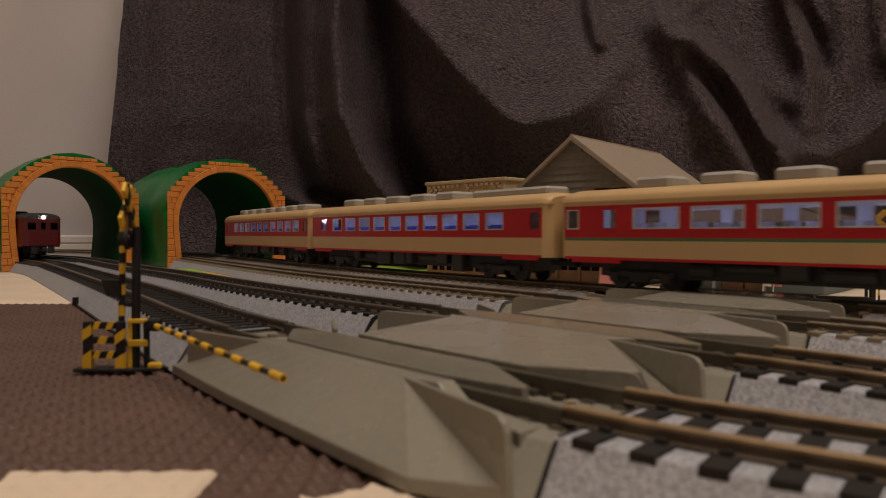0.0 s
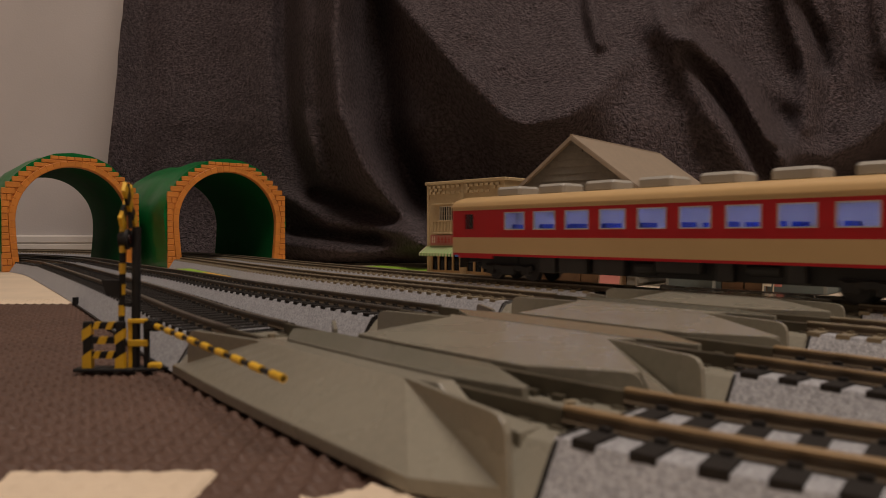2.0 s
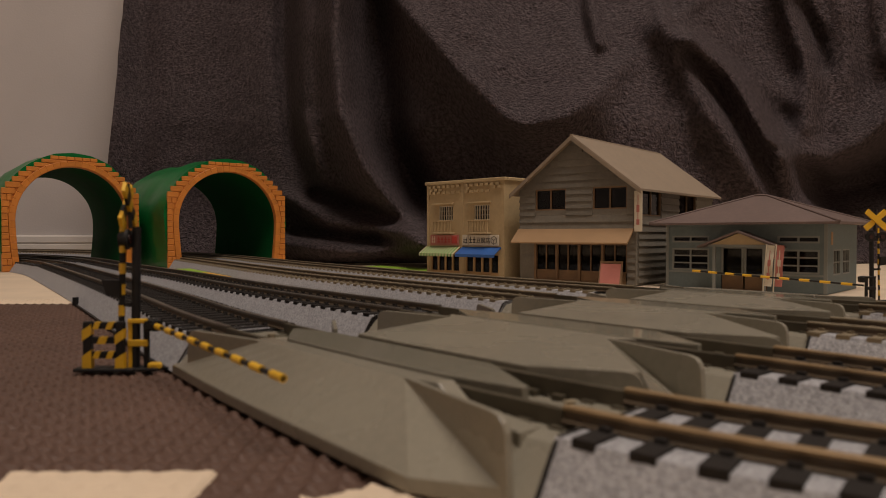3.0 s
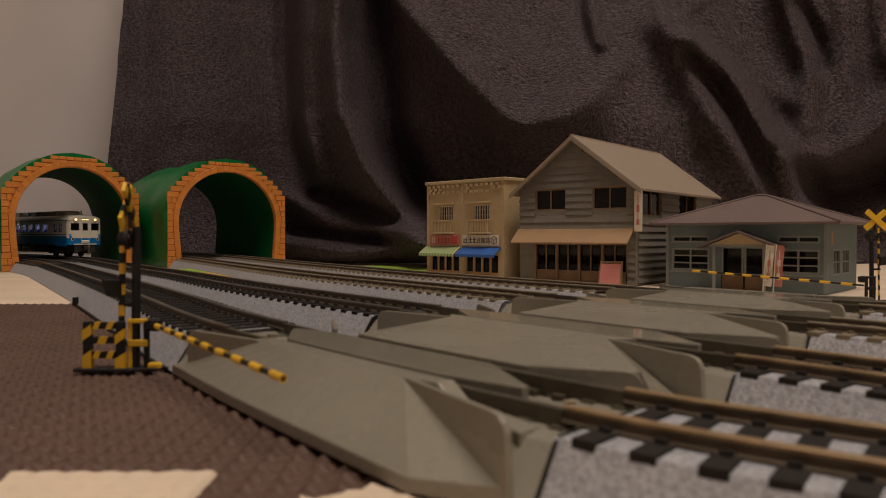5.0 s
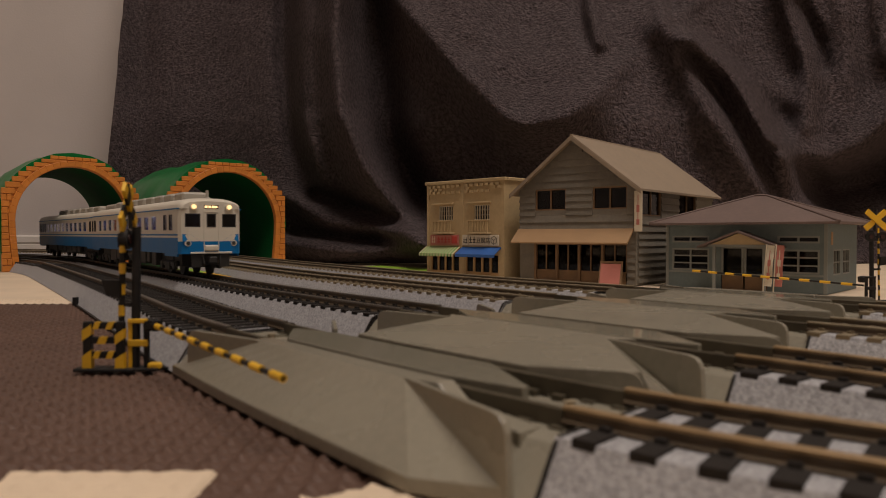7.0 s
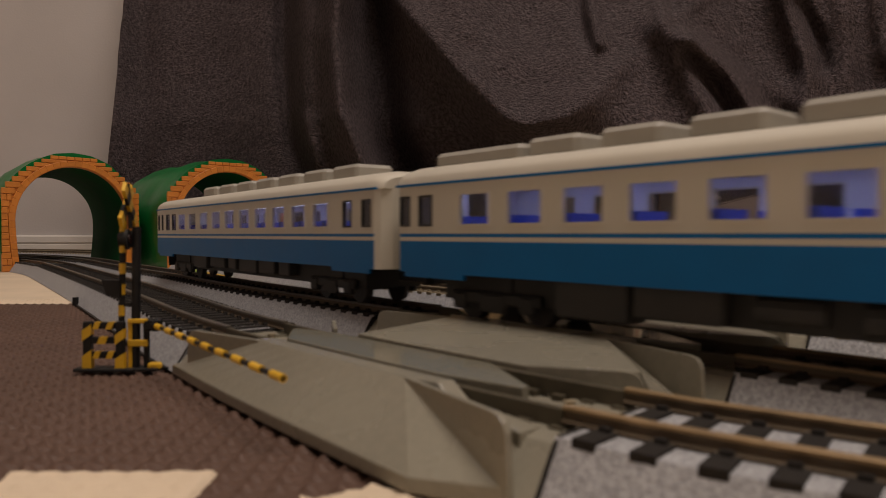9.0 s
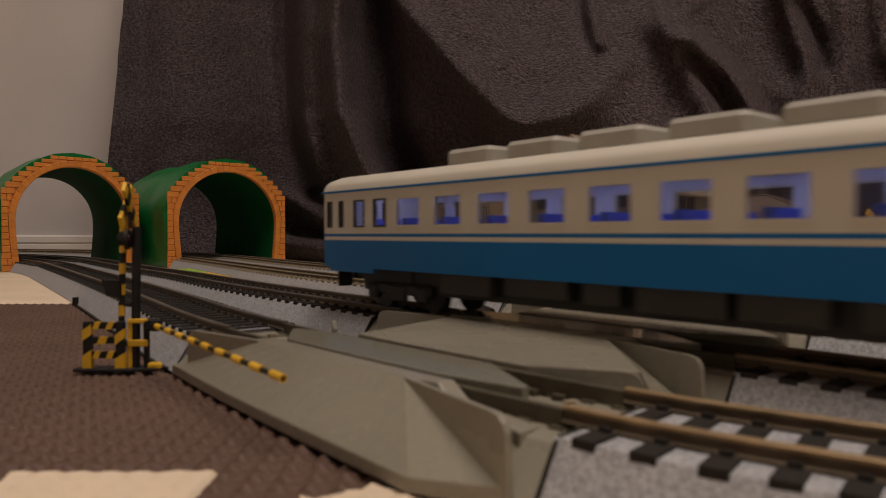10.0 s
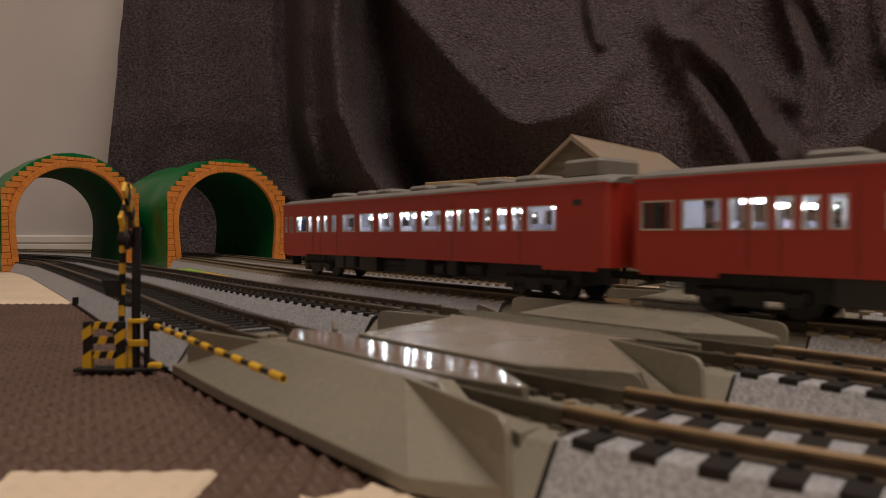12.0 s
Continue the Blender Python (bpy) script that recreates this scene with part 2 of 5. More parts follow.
def in_brown(x, y):
    """The brown tile's outline, with its jigsaw teeth."""
    if not (-335 < x < 10):
        return False
    k = (x + 36) % 48
    near = 97 if k < 17 else 110.5 - 0.02 * (-36 - x)
    if x > -20:
        near = min(103.0, 98 + (x + 20) * 0.6)
    if y < near:
        return False
    k2 = (x + 199) % 48
    return y < (375 if k2 > 17 or x < -199 else 391)


def mats():
    step = 0.62
    xs = np.arange(-250, 20, step)
    ys = np.arange(62, 400, step)
    h = np.zeros((len(xs), len(ys)))
    for a, x in enumerate(xs):
        for b, y in enumerate(ys):
            h[a, b] = weave(float(x), float(y))
    nx, ny = len(xs), len(ys)
    verts = [(xs[a] * S, ys[b] * S, (h[a, b] - 1) * (1.45 if in_brown(xs[a], ys[b]) else 0.6) * S) for a in range(nx) for b in range(ny)]
    for name, want, k, label in (("brown_foam_mat", True, "mat_brown", "brown foam jigsaw mat with a woven relief"),
                                 ("beige_foam_mat", False, "mat_beige", "beige foam jigsaw mat with a woven relief")):
        faces = []
        for a in range(nx - 1):
            for b in range(ny - 1):
                if in_brown(xs[a], ys[b]) == want:
                    i = a * ny + b
                    faces.append((i, i + ny, i + ny + 1, i + 1))
        used = sorted({i for f in faces for i in f})
        new_of = {o: n for n, o in enumerate(used)}
        me = bpy.data.meshes.new(name)
        me.from_pydata([verts[i] for i in used], [], [tuple(new_of[i] for i in f) for f in faces])
        me.materials.append(M[k])
        for f in me.polygons:
            f.use_smooth = True
        tagged(new(name, me), label, "floor mat", kind="structure")
    bm = bmesh.new()
    for x0, x1, y0, y1 in ((-1200, -250, -900, 1200), (-250, 19.4, -900, 62), (-250, 19.4, 399, 1200), (19.4, 1800, -900, 1200)):
        box(bm, x0, x1, y0, y1, -10, -0.35)
    box(bm, -249.9, 19.3, 62.1, 398.9, -10, -2.4)
    tagged(part("ground", bm, "mat_beige"), "beige foam jigsaw mats round the layout", "floor mat", kind="structure")


mats()


# ---- tracks: centre lines in plan, running from behind the tunnels to past the crossing
RAIL_Z = 12.0
LINES = {
    1: ([(-334.4, 614.5), (-182.4, 392.5), (-114.5, 290.2), (-64.3, 212.7), (-15.1, 150.1), (31.0, 100.0), (53.0, 83.0), (123.0, 24.0)], 670, 900, 300),
    2: ([(-337.5, 693.7), (-226.2, 534.6), (-157.6, 442.8), (-94.7, 352.1), (-6.0, 238.5), (65.0, 152.5), (124.0, 81.5)], 730, 1400, 1200),
    3: ([(-291.0, 789.7), (-186.0, 618.7), (-110.1, 495.8), (-61.0, 423.0), (19.3, 316.9), (66.0, 256.0), (139.0, 171.0)], 790, 1000, 900),
    4: ([(-239.5, 818.0), (-139.4, 650.9), (-62.4, 530.8), (-13.3, 458.7), (69.4, 352.8), (119.0, 296.1), (192.0, 211.0)], 850, 1000, 1200),
}


def centre_line(points, radius, away, right):
    """Arc length and places along a line: a bend behind the tunnel, a smooth run through the points, a straight end. s = 0 at the first point."""
    pts = [np.array(p, float) for p in points]
    d = pts[0] - pts[1]
    a = math.atan2(d[1], d[0])
    q, ext = pts[0].copy(), []
    for i in range(away // 25):
        a += 25 / radius
        q = q + 25 * np.array([math.cos(a - 12.5 / radius), math.sin(a - 12.5 / radius)])
        ext.append(q.copy())
    d2 = (pts[-1] - pts[-2]) / np.linalg.norm(pts[-1] - pts[-2])
    c = ext[::-1] + pts + [pts[-1] + d2 * 50 * (i + 1) for i in range(right // 50)]
    out = []
    for i in range(1, len(c) - 2):
        p0, p1, p2, p3 = c[i - 1:i + 3]
        t1 = np.linalg.norm(p1 - p0) ** 0.5
        t2 = t1 + np.linalg.norm(p2 - p1) ** 0.5
        t3 = t2 + np.linalg.norm(p3 - p2) ** 0.5
        for t in np.linspace(t1, t2, 24, endpoint=False):
            a1 = (t1 - t) / t1 * p0 + t / t1 * p1
            a2 = (t2 - t) / (t2 - t1) * p1 + (t - t1) / (t2 - t1) * p2
            a3 = (t3 - t) / (t3 - t2) * p2 + (t - t2) / (t3 - t2) * p3
            b1 = (t2 - t) / t2 * a1 + t / t2 * a2
            b2 = (t3 - t) / (t3 - t1) * a2 + (t - t1) / (t3 - t1) * a3
            out.append((t2 - t) / (t2 - t1) * b1 + (t - t1) / (t2 - t1) * b2)
    out = np.array(out)
    s = np.r_[0, np.cumsum(np.linalg.norm(np.diff(out, axis=0), axis=1))]
    s -= s[np.argmin(np.linalg.norm(out - pts[0], axis=1))]
    return s, out


LINE = {k: centre_line(*v) for k, v in LINES.items()}


def along(k, s):
    s0, p = LINE[k]
    return Vector((float(np.interp(s, s0, p[:, 0])), float(np.interp(s, s0, p[:, 1])), 0))


def heading(k, s):
    return (along(k, s + 4) - along(k, s - 4)).normalized()


def offset(k, s, off, z=0.0):
    h = heading(k, s)
    p = along(k, s) + Vector((-h.y, h.x, 0)) * off
    p.z = z
    return p


def sweep(bm, k, s0, s1, profile, step=12.0, mi=0, caps=True):
    """Sweep a closed profile of (across, height) along a track."""
    n = max(2, int((s1 - s0) / step))
    rings = []
    for i in range(n + 1):
        s = s0 + (s1 - s0) * i / n
        rings.append([bm.verts.new(offset(k, s, o, z)) for o, z in profile])
    m = len(profile)
    fs = []
    for a, b in zip(rings, rings[1:]):
        fs += [bm.faces.new((a[i], a[(i + 1) % m], b[(i + 1) % m], b[i])) for i in range(m)]
    if caps:
        fs += [bm.faces.new(rings[0][::-1]), bm.faces.new(rings[-1])]
    for f in fs:
        f.material_index = mi


# the stretch of each track that the road's flat top covers, and the stretch that lies in the level crossing
ROAD = {1: (539, 593), 2: (593, 649), 3: (633, 681), 4: (616, 659)}
CROSS = {k: (a - 38, b + 31.5) for k, (a, b) in ROAD.items()}
BED = [(-21, 0), (-15.1, 9.4), (15.1, 9.4), (21, 0)]


def rail_head(off):
    return [(off - 0.62, 11.35), (off - 0.75, 11.55), (off - 0.75, RAIL_Z - 0.15), (off - 0.6, RAIL_Z), (off + 0.6, RAIL_Z), (off + 0.75, RAIL_Z - 0.15), (off + 0.75, 11.55), (off + 0.62, 11.35)]


def rail_web(off):
    return [(off - 1.2, 9.6), (off - 1.2, 9.9), (off - 0.35, 10.2), (off - 0.35, 11.36), (off + 0.35, 11.36), (off + 0.35, 10.2), (off + 1.2, 9.9), (off + 1.2, 9.6)]


def track(k, sleeper, rail, label):
    lo, hi = LINE[k][0][0] + 5, LINE[k][0][-1] - 60
    thing = empty("railway_track", Matrix(), label, "model track", "tracks")
    cut = CROSS[k]
    bm = bmesh.new()
    sweep(bm, k, lo, cut[0], BED)
    sweep(bm, k, cut[1], hi, BED)
    part("ballast_bed", bm, "ballast", thing, "grey speckled ballast shoulder")
    for off in (-8.25, 8.25):
        for s0, s1, key in ((lo, cut[0] + 6, rail if rail == "rail_tan" else "rail_dark"), (cut[1] - 3, hi, rail)):
            bm = bmesh.new()
            sweep(bm, k, s0, s1, rail_head(off), mi=0)
            sweep(bm, k, s0, s1, rail_web(off), mi=1)
            part("rail", bm, [key, "rail_side"], thing, "tarnished metal rail")
        bm = bmesh.new()
        sweep(bm, k, cut[0] + 6, cut[1] - 3, [(off + 0.85 * o, z - 0.5) for o, z in ((-0.9, 9.0), (-0.75, RAIL_Z - 0.15), (-0.6, RAIL_Z), (0.6, RAIL_Z), (0.75, RAIL_Z - 0.15), (0.9, 9.0))])
        part("crossing_rail", bm, "rail_dull", thing, "dull dark rail between the road plates")
    # sleepers: those in view one by one, the rest joined
    pitch = 7.4
    me = None
    rest = bmesh.new()
    near = (-20, 800)
    s = lo + 4
    while s < hi - 4:
        if not (cut[0] - 2 < s < cut[1] + 1):
            h = heading(k, s)
            p = along(k, s)
            m = pose(p.x * S, p.y * S, 0, 0, 0, math.degrees(math.atan2(h.y, h.x)))
            if near[0] < s < near[1]:
                if me is None:
                    bm = bmesh.new()
                    box(bm, -1.7, 1.7, -15.5, 15.5, 8.4, 9.9)
                    for o in (-8.25, 8.25):
                        box(bm, -0.8, 0.8, o - 2.1, o - 1.0, 9.9, 10.5)
                        box(bm, -0.8, 0.8, o + 1.0, o + 2.1, 9.9, 10.5)
                    ob = part("sleeper", bm, sleeper, thing)
                    me = ob.data
                else:
                    ob = new("sleeper", me)
                    ob.parent = thing
                ob.matrix_basis = m
            else:
                vs = box(rest, -1.9, 1.9, -16, 16, 8.0, 9.5)
                mm = pose(p.x, p.y, 0, 0, 0, math.degrees(math.atan2(h.y, h.x)))
                bmesh.ops.transform(rest, matrix=mm, verts=vs)
        s += pitch
    tagged(part("sleepers_beyond", rest, sleeper, thing), kind="stuff")


track(1, "sleeper", "rail", "model railway track with black sleepers on grey ballast")
track(2, "sleeper", "rail", "model railway track with black sleepers on grey ballast")
track(3, "sleeper_tan", "rail_tan", "model railway track with tan sleepers on grey ballast")
track(4, "sleeper_tan", "rail_tan", "model railway track with tan sleepers beside the shops")


# ---- grey plastic level crossing
def crossing():
    thing = empty("level_crossing", Matrix(), "grey moulded plastic level crossing plates across four tracks", "level crossing")
    top, low, edge = 12.5, 2.4, 9.3

    def soften(bm, width=0.35):
        bmesh.ops.recalc_face_normals(bm, faces=bm.faces)
        es = [e for e in bm.edges if len(e.link_faces) == 2 and e.calc_face_angle(0) > 0.2]
        bmesh.ops.bevel(bm, geom=es, offset=width, segments=2, affect="EDGES", profile=0.6)

    def loft(name, k, stations, bottom=0.0, label="", width=0.0, key="ramp"):
        """A solid along a track through stations (s, near side, far side, height)."""
        bm = bmesh.new()
        rings = [[bm.verts.new(offset(k, s, o, z)) for o, z in ((o0, bottom), (o0, h), (o1, h), (o1, bottom))] for s, o0, o1, h in stations]
        for r1, r2 in zip(rings, rings[1:]):
            for i in range(4):
                bm.faces.new((r1[i], r1[(i + 1) % 4], r2[(i + 1) % 4], r2[i]))
        bm.faces.new(rings[0][::-1])
        bm.faces.new(rings[-1])
        if width:
            soften(bm, width)
        return part(name, bm, key, thing, label)

    def fin(k, s0, o0, s1, o1):
        """An upright flared wing with a rounded upper corner at its free end."""
        p, q = offset(k, s0, o0), offset(k, s1, o1)
        d = q - p
        n = d.length
        d.normalize()
        side = Vector((-d.y, d.x, 0)) * 0.55
        prof = [(0, 0), (n + 0.7, 0), (n + 0.5, 4.0), (n + 0.1, 10.2), (n - 0.5, 11.5), (n - 1.5, 12.2), (n - 3.2, top), (0, top)]
        bm = bmesh.new()
        prism(bm, [p + d * a - side + Vector((0, 0, z)) for a, z in prof], [p + d * a + side + Vector((0, 0, z)) for a, z in prof])
        soften(bm, 0.18)
        part("wing", bm, "ramp", thing, "upright wing at the plate's end")

    def slope(p, q, p2, q2):
        """An end ramp from the edge p-q down to p2-q2."""
        bm = bmesh.new()
        v = [bm.verts.new(c) for c in (p, q, q2, p2, (p.x, p.y, 0), (q.x, q.y, 0))]
        p3, q3 = bm.verts.new((p2.x, p2.y, 0)), bm.verts.new((q2.x, q2.y, 0))
        for f in ((v[0], v[1], v[2], v[3]), (v[3], v[2], q3, p3), (v[0], v[3], p3, v[4]), (v[1], v[5], q3, v[2]), (v[0], v[4], v[5], v[1]), (v[4], p3, q3, v[5])):
            bm.faces.new(f)
        soften(bm)
        part("end_ramp", bm, "ramp", thing)

    for k in (1, 2, 3, 4):
        r0, r1 = ROAD[k]
        a, b = CROSS[k]
        bm = bmesh.new()
        sweep(bm, k, a, b, [(-10.5, 0), (-10.5, 8.0), (10.5, 8.0), (10.5, 0)])
        part("base_plate", bm, "ramp", thing)
        mids = [(r0 + (r1 - r0) * i / 6, -7.0, 7.0, top - 0.2) for i in range(7)]
        loft("middle_plate", k, [(r0 - 15, 2.0, 3.6, top - 0.3)] + mids + [(r1 + 17.5, -4.4, -2.8, top - 0.3)], 7.9, width=0.3, key="ramp_gloss")
        # wings on both sides of the track, at both ends
        fin(k, r1, -13.6, r1 + 28, -20.5)
        fin(k, r0, -13.6, r0 - 28, -19.8)
        fin(k, r1 + 6.5, edge + 0.5, r1 + 25, 19.5)
        fin(k, r0 - 6.5, edge + 0.5, r0 - 25, 19.5)
        # shoulders that meet the ballast
        for s0, s1 in ((a, a + 8), (b - 13, b)):
            bm = bmesh.new()
            sweep(bm, k, s0, s1, [(-21.0, 0), (-20.6, 1.0), (-14.2, 8.1), (-10.6, 8.7), (10.6, 8.7), (14.2, 8.1), (20.6, 1.0), (21.0, 0)], step=8)
            part("end_plate", bm, "ramp", thing)
        # raised chair plates and screw heads under the open rail ends
        for s in (r1 + 9, r1 + 15, r1 + 21, r1 + 27, r0 - 12, r0 - 19, r0 - 26, r0 - 33):
            for off in (-8.25, 8.25):
                loft("chair_plate", k, [(s, off - 2.2, off + 2.2, 9.1), (s + 2.4, off - 2.2, off + 2.2, 9.1)], 7.9, key="rail_dull")
        for s, off in ((r1 + 25, -2.5), (r1 + 25, 2.5), (r1 + 20, 4.5), (r0 - 30, -3.0), (r0 - 30, 3.0)):
            q = offset(k, s, off, 8.0)
            bm = bmesh.new()
            rod(bm, q, q + Vector((0, 0, 1.0)), 1.1, 10)
            part("screw_head", bm, "sleeper_tan", thing)
        # dark rim where the ballast bed begins
        for s in (a - 0.6, b + 0.1):
            bm = bmesh.new()
            sweep(bm, k, s, s + 0.6, [(-21.3, 0), (-15.9, 8.6), (-14.6, 9.6), (14.6, 9.6), (15.9, 8.6), (21.3, 0)], step=1)
            part("bed_end", bm, "sleeper", thing)

    # the outer approach ramp before the front track
    r0, r1 = ROAD[1]
    loft("edge_strip", 1, [(r0 - 10, -13.8, -edge, 8.4), (r0 - 2, -13.8, -edge, top)] + [(r0 + (r1 - r0) * i / 5, -13.8, -edge, top) for i in range(6)]
         + [(r1 + 7, -13.0, -edge, top), (r1 + 11, -12.5, -edge, 9.6), (r1 + 26, -15.5, -edge - 1.2, 8.9)], width=0.3)
    bm = bmesh.new()

    def V(s, off, z):
        return bm.verts.new(offset(1, s, off, z))
    tl, tr = V(r0, -13.8, top), V(r1, -13.8, top)
    n = 10
    crest = [tl] + [V(r0 + (r1 - r0) * i / n, -13.8, top) for i in range(1, n)] + [tr]
    foot = [V(r0 - 37 + (r1 - 12 - r0 + 37) * i / n, -21.6 - 3.2 * i / n, low) for i in range(n + 1)]
    cl, b3, b4 = V(r0 - 29, -19.4, 3.6), V(r1 + 15, -26.2, low), V(r1 + 27.5, -20.6, 2.8)
    rim = [cl] + foot + [b3, b4] + crest[::-1]
    g = [bm.verts.new((v.co.x, v.co.y, 0)) for v in rim]
    m = len(rim)
    for f in (*[(crest[i], crest[i + 1], foot[i + 1], foot[i]) for i in range(n)], (tr, b4, b3, foot[n]), (tl, foot[0], cl), g[::-1],
              *[(rim[i], rim[(i + 1) % m], g[(i + 1) % m], g[i]) for i in range(m)]):
        bm.faces.new(f)
    soften(bm)
    part("approach_ramp", bm, "ramp", thing, "sloping approach plate")

    # road plates between the tracks, level with the rails, with a ramp at either end
    for k in (1, 2, 3):
        (a0, a1), (c0, c1) = ROAD[k], ROAD[k + 1]
        ring = [offset(k, a0 + 5 + (a1 - a0 + 1.5) * i / 8, edge, top) for i in range(9)]
        pr, qr = offset(k, a1 + 24.5, 19.6, top), offset(k + 1, c1, -13.8, top)
        ring += [pr, qr] + [offset(k + 1, c1 + 5 - (c1 - c0 + 10) * i / 8, -edge, top) for i in range(9)]
        ql = offset(k + 1, c0, -13.8, top)
        ring += [ql]
        bm = bmesh.new()
        prism(bm, ring, [(v.x, v.y, 0) for v in ring])
        bmesh.ops.triangulate(bm, faces=[f for f in bm.faces if len(f.verts) > 4])
        soften(bm, 0.3)
        part("road_plate", bm, "ramp", thing, "flat grey road plate between two tracks")
        slope(pr, qr, offset(k, a1 + 31, 21.5, 1.2), offset(k + 1, c1 + 27.5, -20.6, 1.2))
        slope(ring[0], ql, offset(k, a0 - 1, edge + 3, 1.2), offset(k + 1, c0 - 27, -20.0, 1.2))
    # the outer plate behind the last track
    a0, a1 = ROAD[4]
    loft("edge_strip", 4, [(a0 - 6 + (a1 - a0 + 12) * i / 6, edge, 14.0, top) for i in range(7)], width=0.3)
    slope(offset(4, a0 - 6, 14.2, top), offset(4, a1 + 6, 14.2, top), offset(4, a0 - 20, 27, low), offset(4, a1 + 20, 27, low))


crossing()


# ---- feeder cable along the foot of the front track
def feeder():
    cable = empty("feeder_cable", Matrix(), "thin black feeder cable with a plug at the track's foot", "cable")
    bm = bmesh.new()
    sweep(bm, 1, 290, 496, [(-21.7, 0.0), (-21.7, 0.5), (-21.3, 0.7), (-20.8, 0.5), (-20.8, 0.0)])
    part("wire", bm, "black", cable)
    bm = bmesh.new()
    p = offset(1, 290, -21.5, 0)
    rod(bm, p, p + Vector((0, 0, 4.2)), 1.5, 10)
    part("plug", bm, "black", cable)


feeder()


# ---- tunnels
def arch_at(a, w, h, foot_in):
    """A horseshoe opening: angle 0 is the left foot, 1 the right foot."""
    spring = h - w / 2
    total = 2 * spring + math.pi * w / 2
    d = a * total
    if d < spring:
        k = d / spring
        return -w / 2 + foot_in * (1 - k) ** 1.5, d
    if d > total - spring:
        k = (total - d) / spring
        return w / 2 - foot_in * (1 - k) ** 1.5, total - d
    t = math.pi * (1 - (d - spring) / (total - 2 * spring))
    return w / 2 * math.cos(t), spring + w / 2 * math.sin(t)


BRICKS = {}


def tunnel(m, label, bend=0.0):
    thing = empty("toy_tunnel", m, label, "toy tunnel", "tunnels")
    # local x across from the left foot, y into the tunnel, z up
    W, H, D = 137.0, 117.0, 174.0
    cx = W / 2
    n = 40
    inner = [arch_at(i / n, 112, 105.5, 4) for i in range(n + 1)]
    bm = bmesh.new()
    rings = []
    for j in range(13):
        y = 3 + (D - 3) * j / 12
        ro, ri = [], []
        for i, (x, z) in enumerate(inner):
            a = i / n
            side = abs(2 * a - 1)
            grow = 15.5 + 2.5 * (1 - side)
            wob = 3.6 * noise.noise(Vector((a * 9, y / 34, 0.3))) * (0.3 if j == 0 else 1) + 1.9 * noise.noise(Vector((a * 22, y / 13, 5)))
            q = Vector((x + (x / 56) * (grow + wob) * 0.9, z + max(0, (z - 50) / 55) * (grow + wob) * 0.85))
            ro.append(bm.verts.new((cx + q.x + bend * (y / D) ** 1.5, y, max(0, q.y))))
            w2 = 1.0 * noise.noise(Vector((a * 8, y / 30, 9)))
            ri.append(bm.verts.new((cx + x * (1.012 + 0.01 * w2) + bend * (y / D) ** 1.5, y, z * 1.008)))
        rings.append((ro, ri))
    for (o1, i1), (o2, i2) in zip(rings, rings[1:]):
        for j in range(n):
            bm.faces.new((o1[j], o1[j + 1], o2[j + 1], o2[j]))
            # inner faces take the green with the shade painted in
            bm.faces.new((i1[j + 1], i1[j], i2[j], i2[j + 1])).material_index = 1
    for o, i_ in (rings[0], rings[-1]):
        for j in range(n):
            bm.faces.new((o[j], i_[j], i_[j + 1], o[j + 1]))
    part("shell", bm, ["green", "green_inner_shade"], thing, "glossy green rock-textured shell", smooth=True)
    # portal backing: outer stepped outline, inner horseshoe
    xs = [6, 12, 18, 25, 32, 39, 45]
    bm = bmesh.new()
    # radial strips between the opening and the outline
    def outer_hit(x, z):
        """Where the ray from the arch centre meets the stepped outline, kept 1.2 mm inside."""
        c = Vector((cx, 45.0))
        d = Vector((x + cx, z)) - c
        best = 1.0
        for t in np.linspace(1.0, 2.2, 121):
            q = c + d * float(t)
            if q.x < 1.0 or q.x > W - 1.0:
                break
            lim = 116.0
            for sx, sz in zip(xs[::-1], ([88, 93.5, 99, 104, 108.5, 112.5, 116.5])[::-1]):
                if q.x < sx or q.x > W - sx:
                    lim = sz - 6.0
            if q.x < 6 or q.x > W - 6:
                lim = 81.5
            if q.y > lim:
                break
            best = float(t)
        return c + d * best
    front, back = [], []
    for i in range(n * 2 + 1):
        x, z = arch_at(i / (2 * n), 112, 105.5, 4)
        o = outer_hit(x, z) if z > 20 else Vector((1.0 if x < 0 else W - 1.0, z))
        front.append((bm.verts.new((cx + x, 0.4, z)), bm.verts.new((o.x, 0.4, o.y))))
        back.append((bm.verts.new((cx + x, 4, z)), bm.verts.new((o.x, 4, o.y))))
    for i in range(2 * n):
        bm.faces.new((front[i][0], front[i + 1][0], front[i + 1][1], front[i][1]))
        bm.faces.new((front[i][0], back[i][0], back[i + 1][0], front[i + 1][0]))
        bm.faces.new((front[i][1], front[i + 1][1], back[i + 1][1], back[i][1]))
    portal = part("portal", bm, "orange", thing, "orange moulded brick portal")
    # bricks: voussoirs round the opening, courses outside them
    def brick(x0, x1, z0, z1, y=0.0, turn=0.0, at=None):
        w, h = round(x1 - x0, 1), round(z1 - z0, 1)
        key = (w, h)
        if key not in BRICKS:
            bm = bmesh.new()
            box(bm, -w / 2 + 0.3, w / 2 - 0.3, -1.0, 0.6, -h / 2 + 0.3, h / 2 - 0.3, 0, 0.35)
            ob = part("brick", bm, "orange", portal)
            BRICKS[key] = ob.data
        else:
            ob = new("brick", BRICKS[key])
            ob.parent = portal
        px_, pz_ = at if at else ((x0 + x1) / 2, (z0 + z1) / 2)
        ob.matrix_basis = pose(px_ * S, (y + 0.2) * S, pz_ * S, 0, turn, 0)
    count = 40
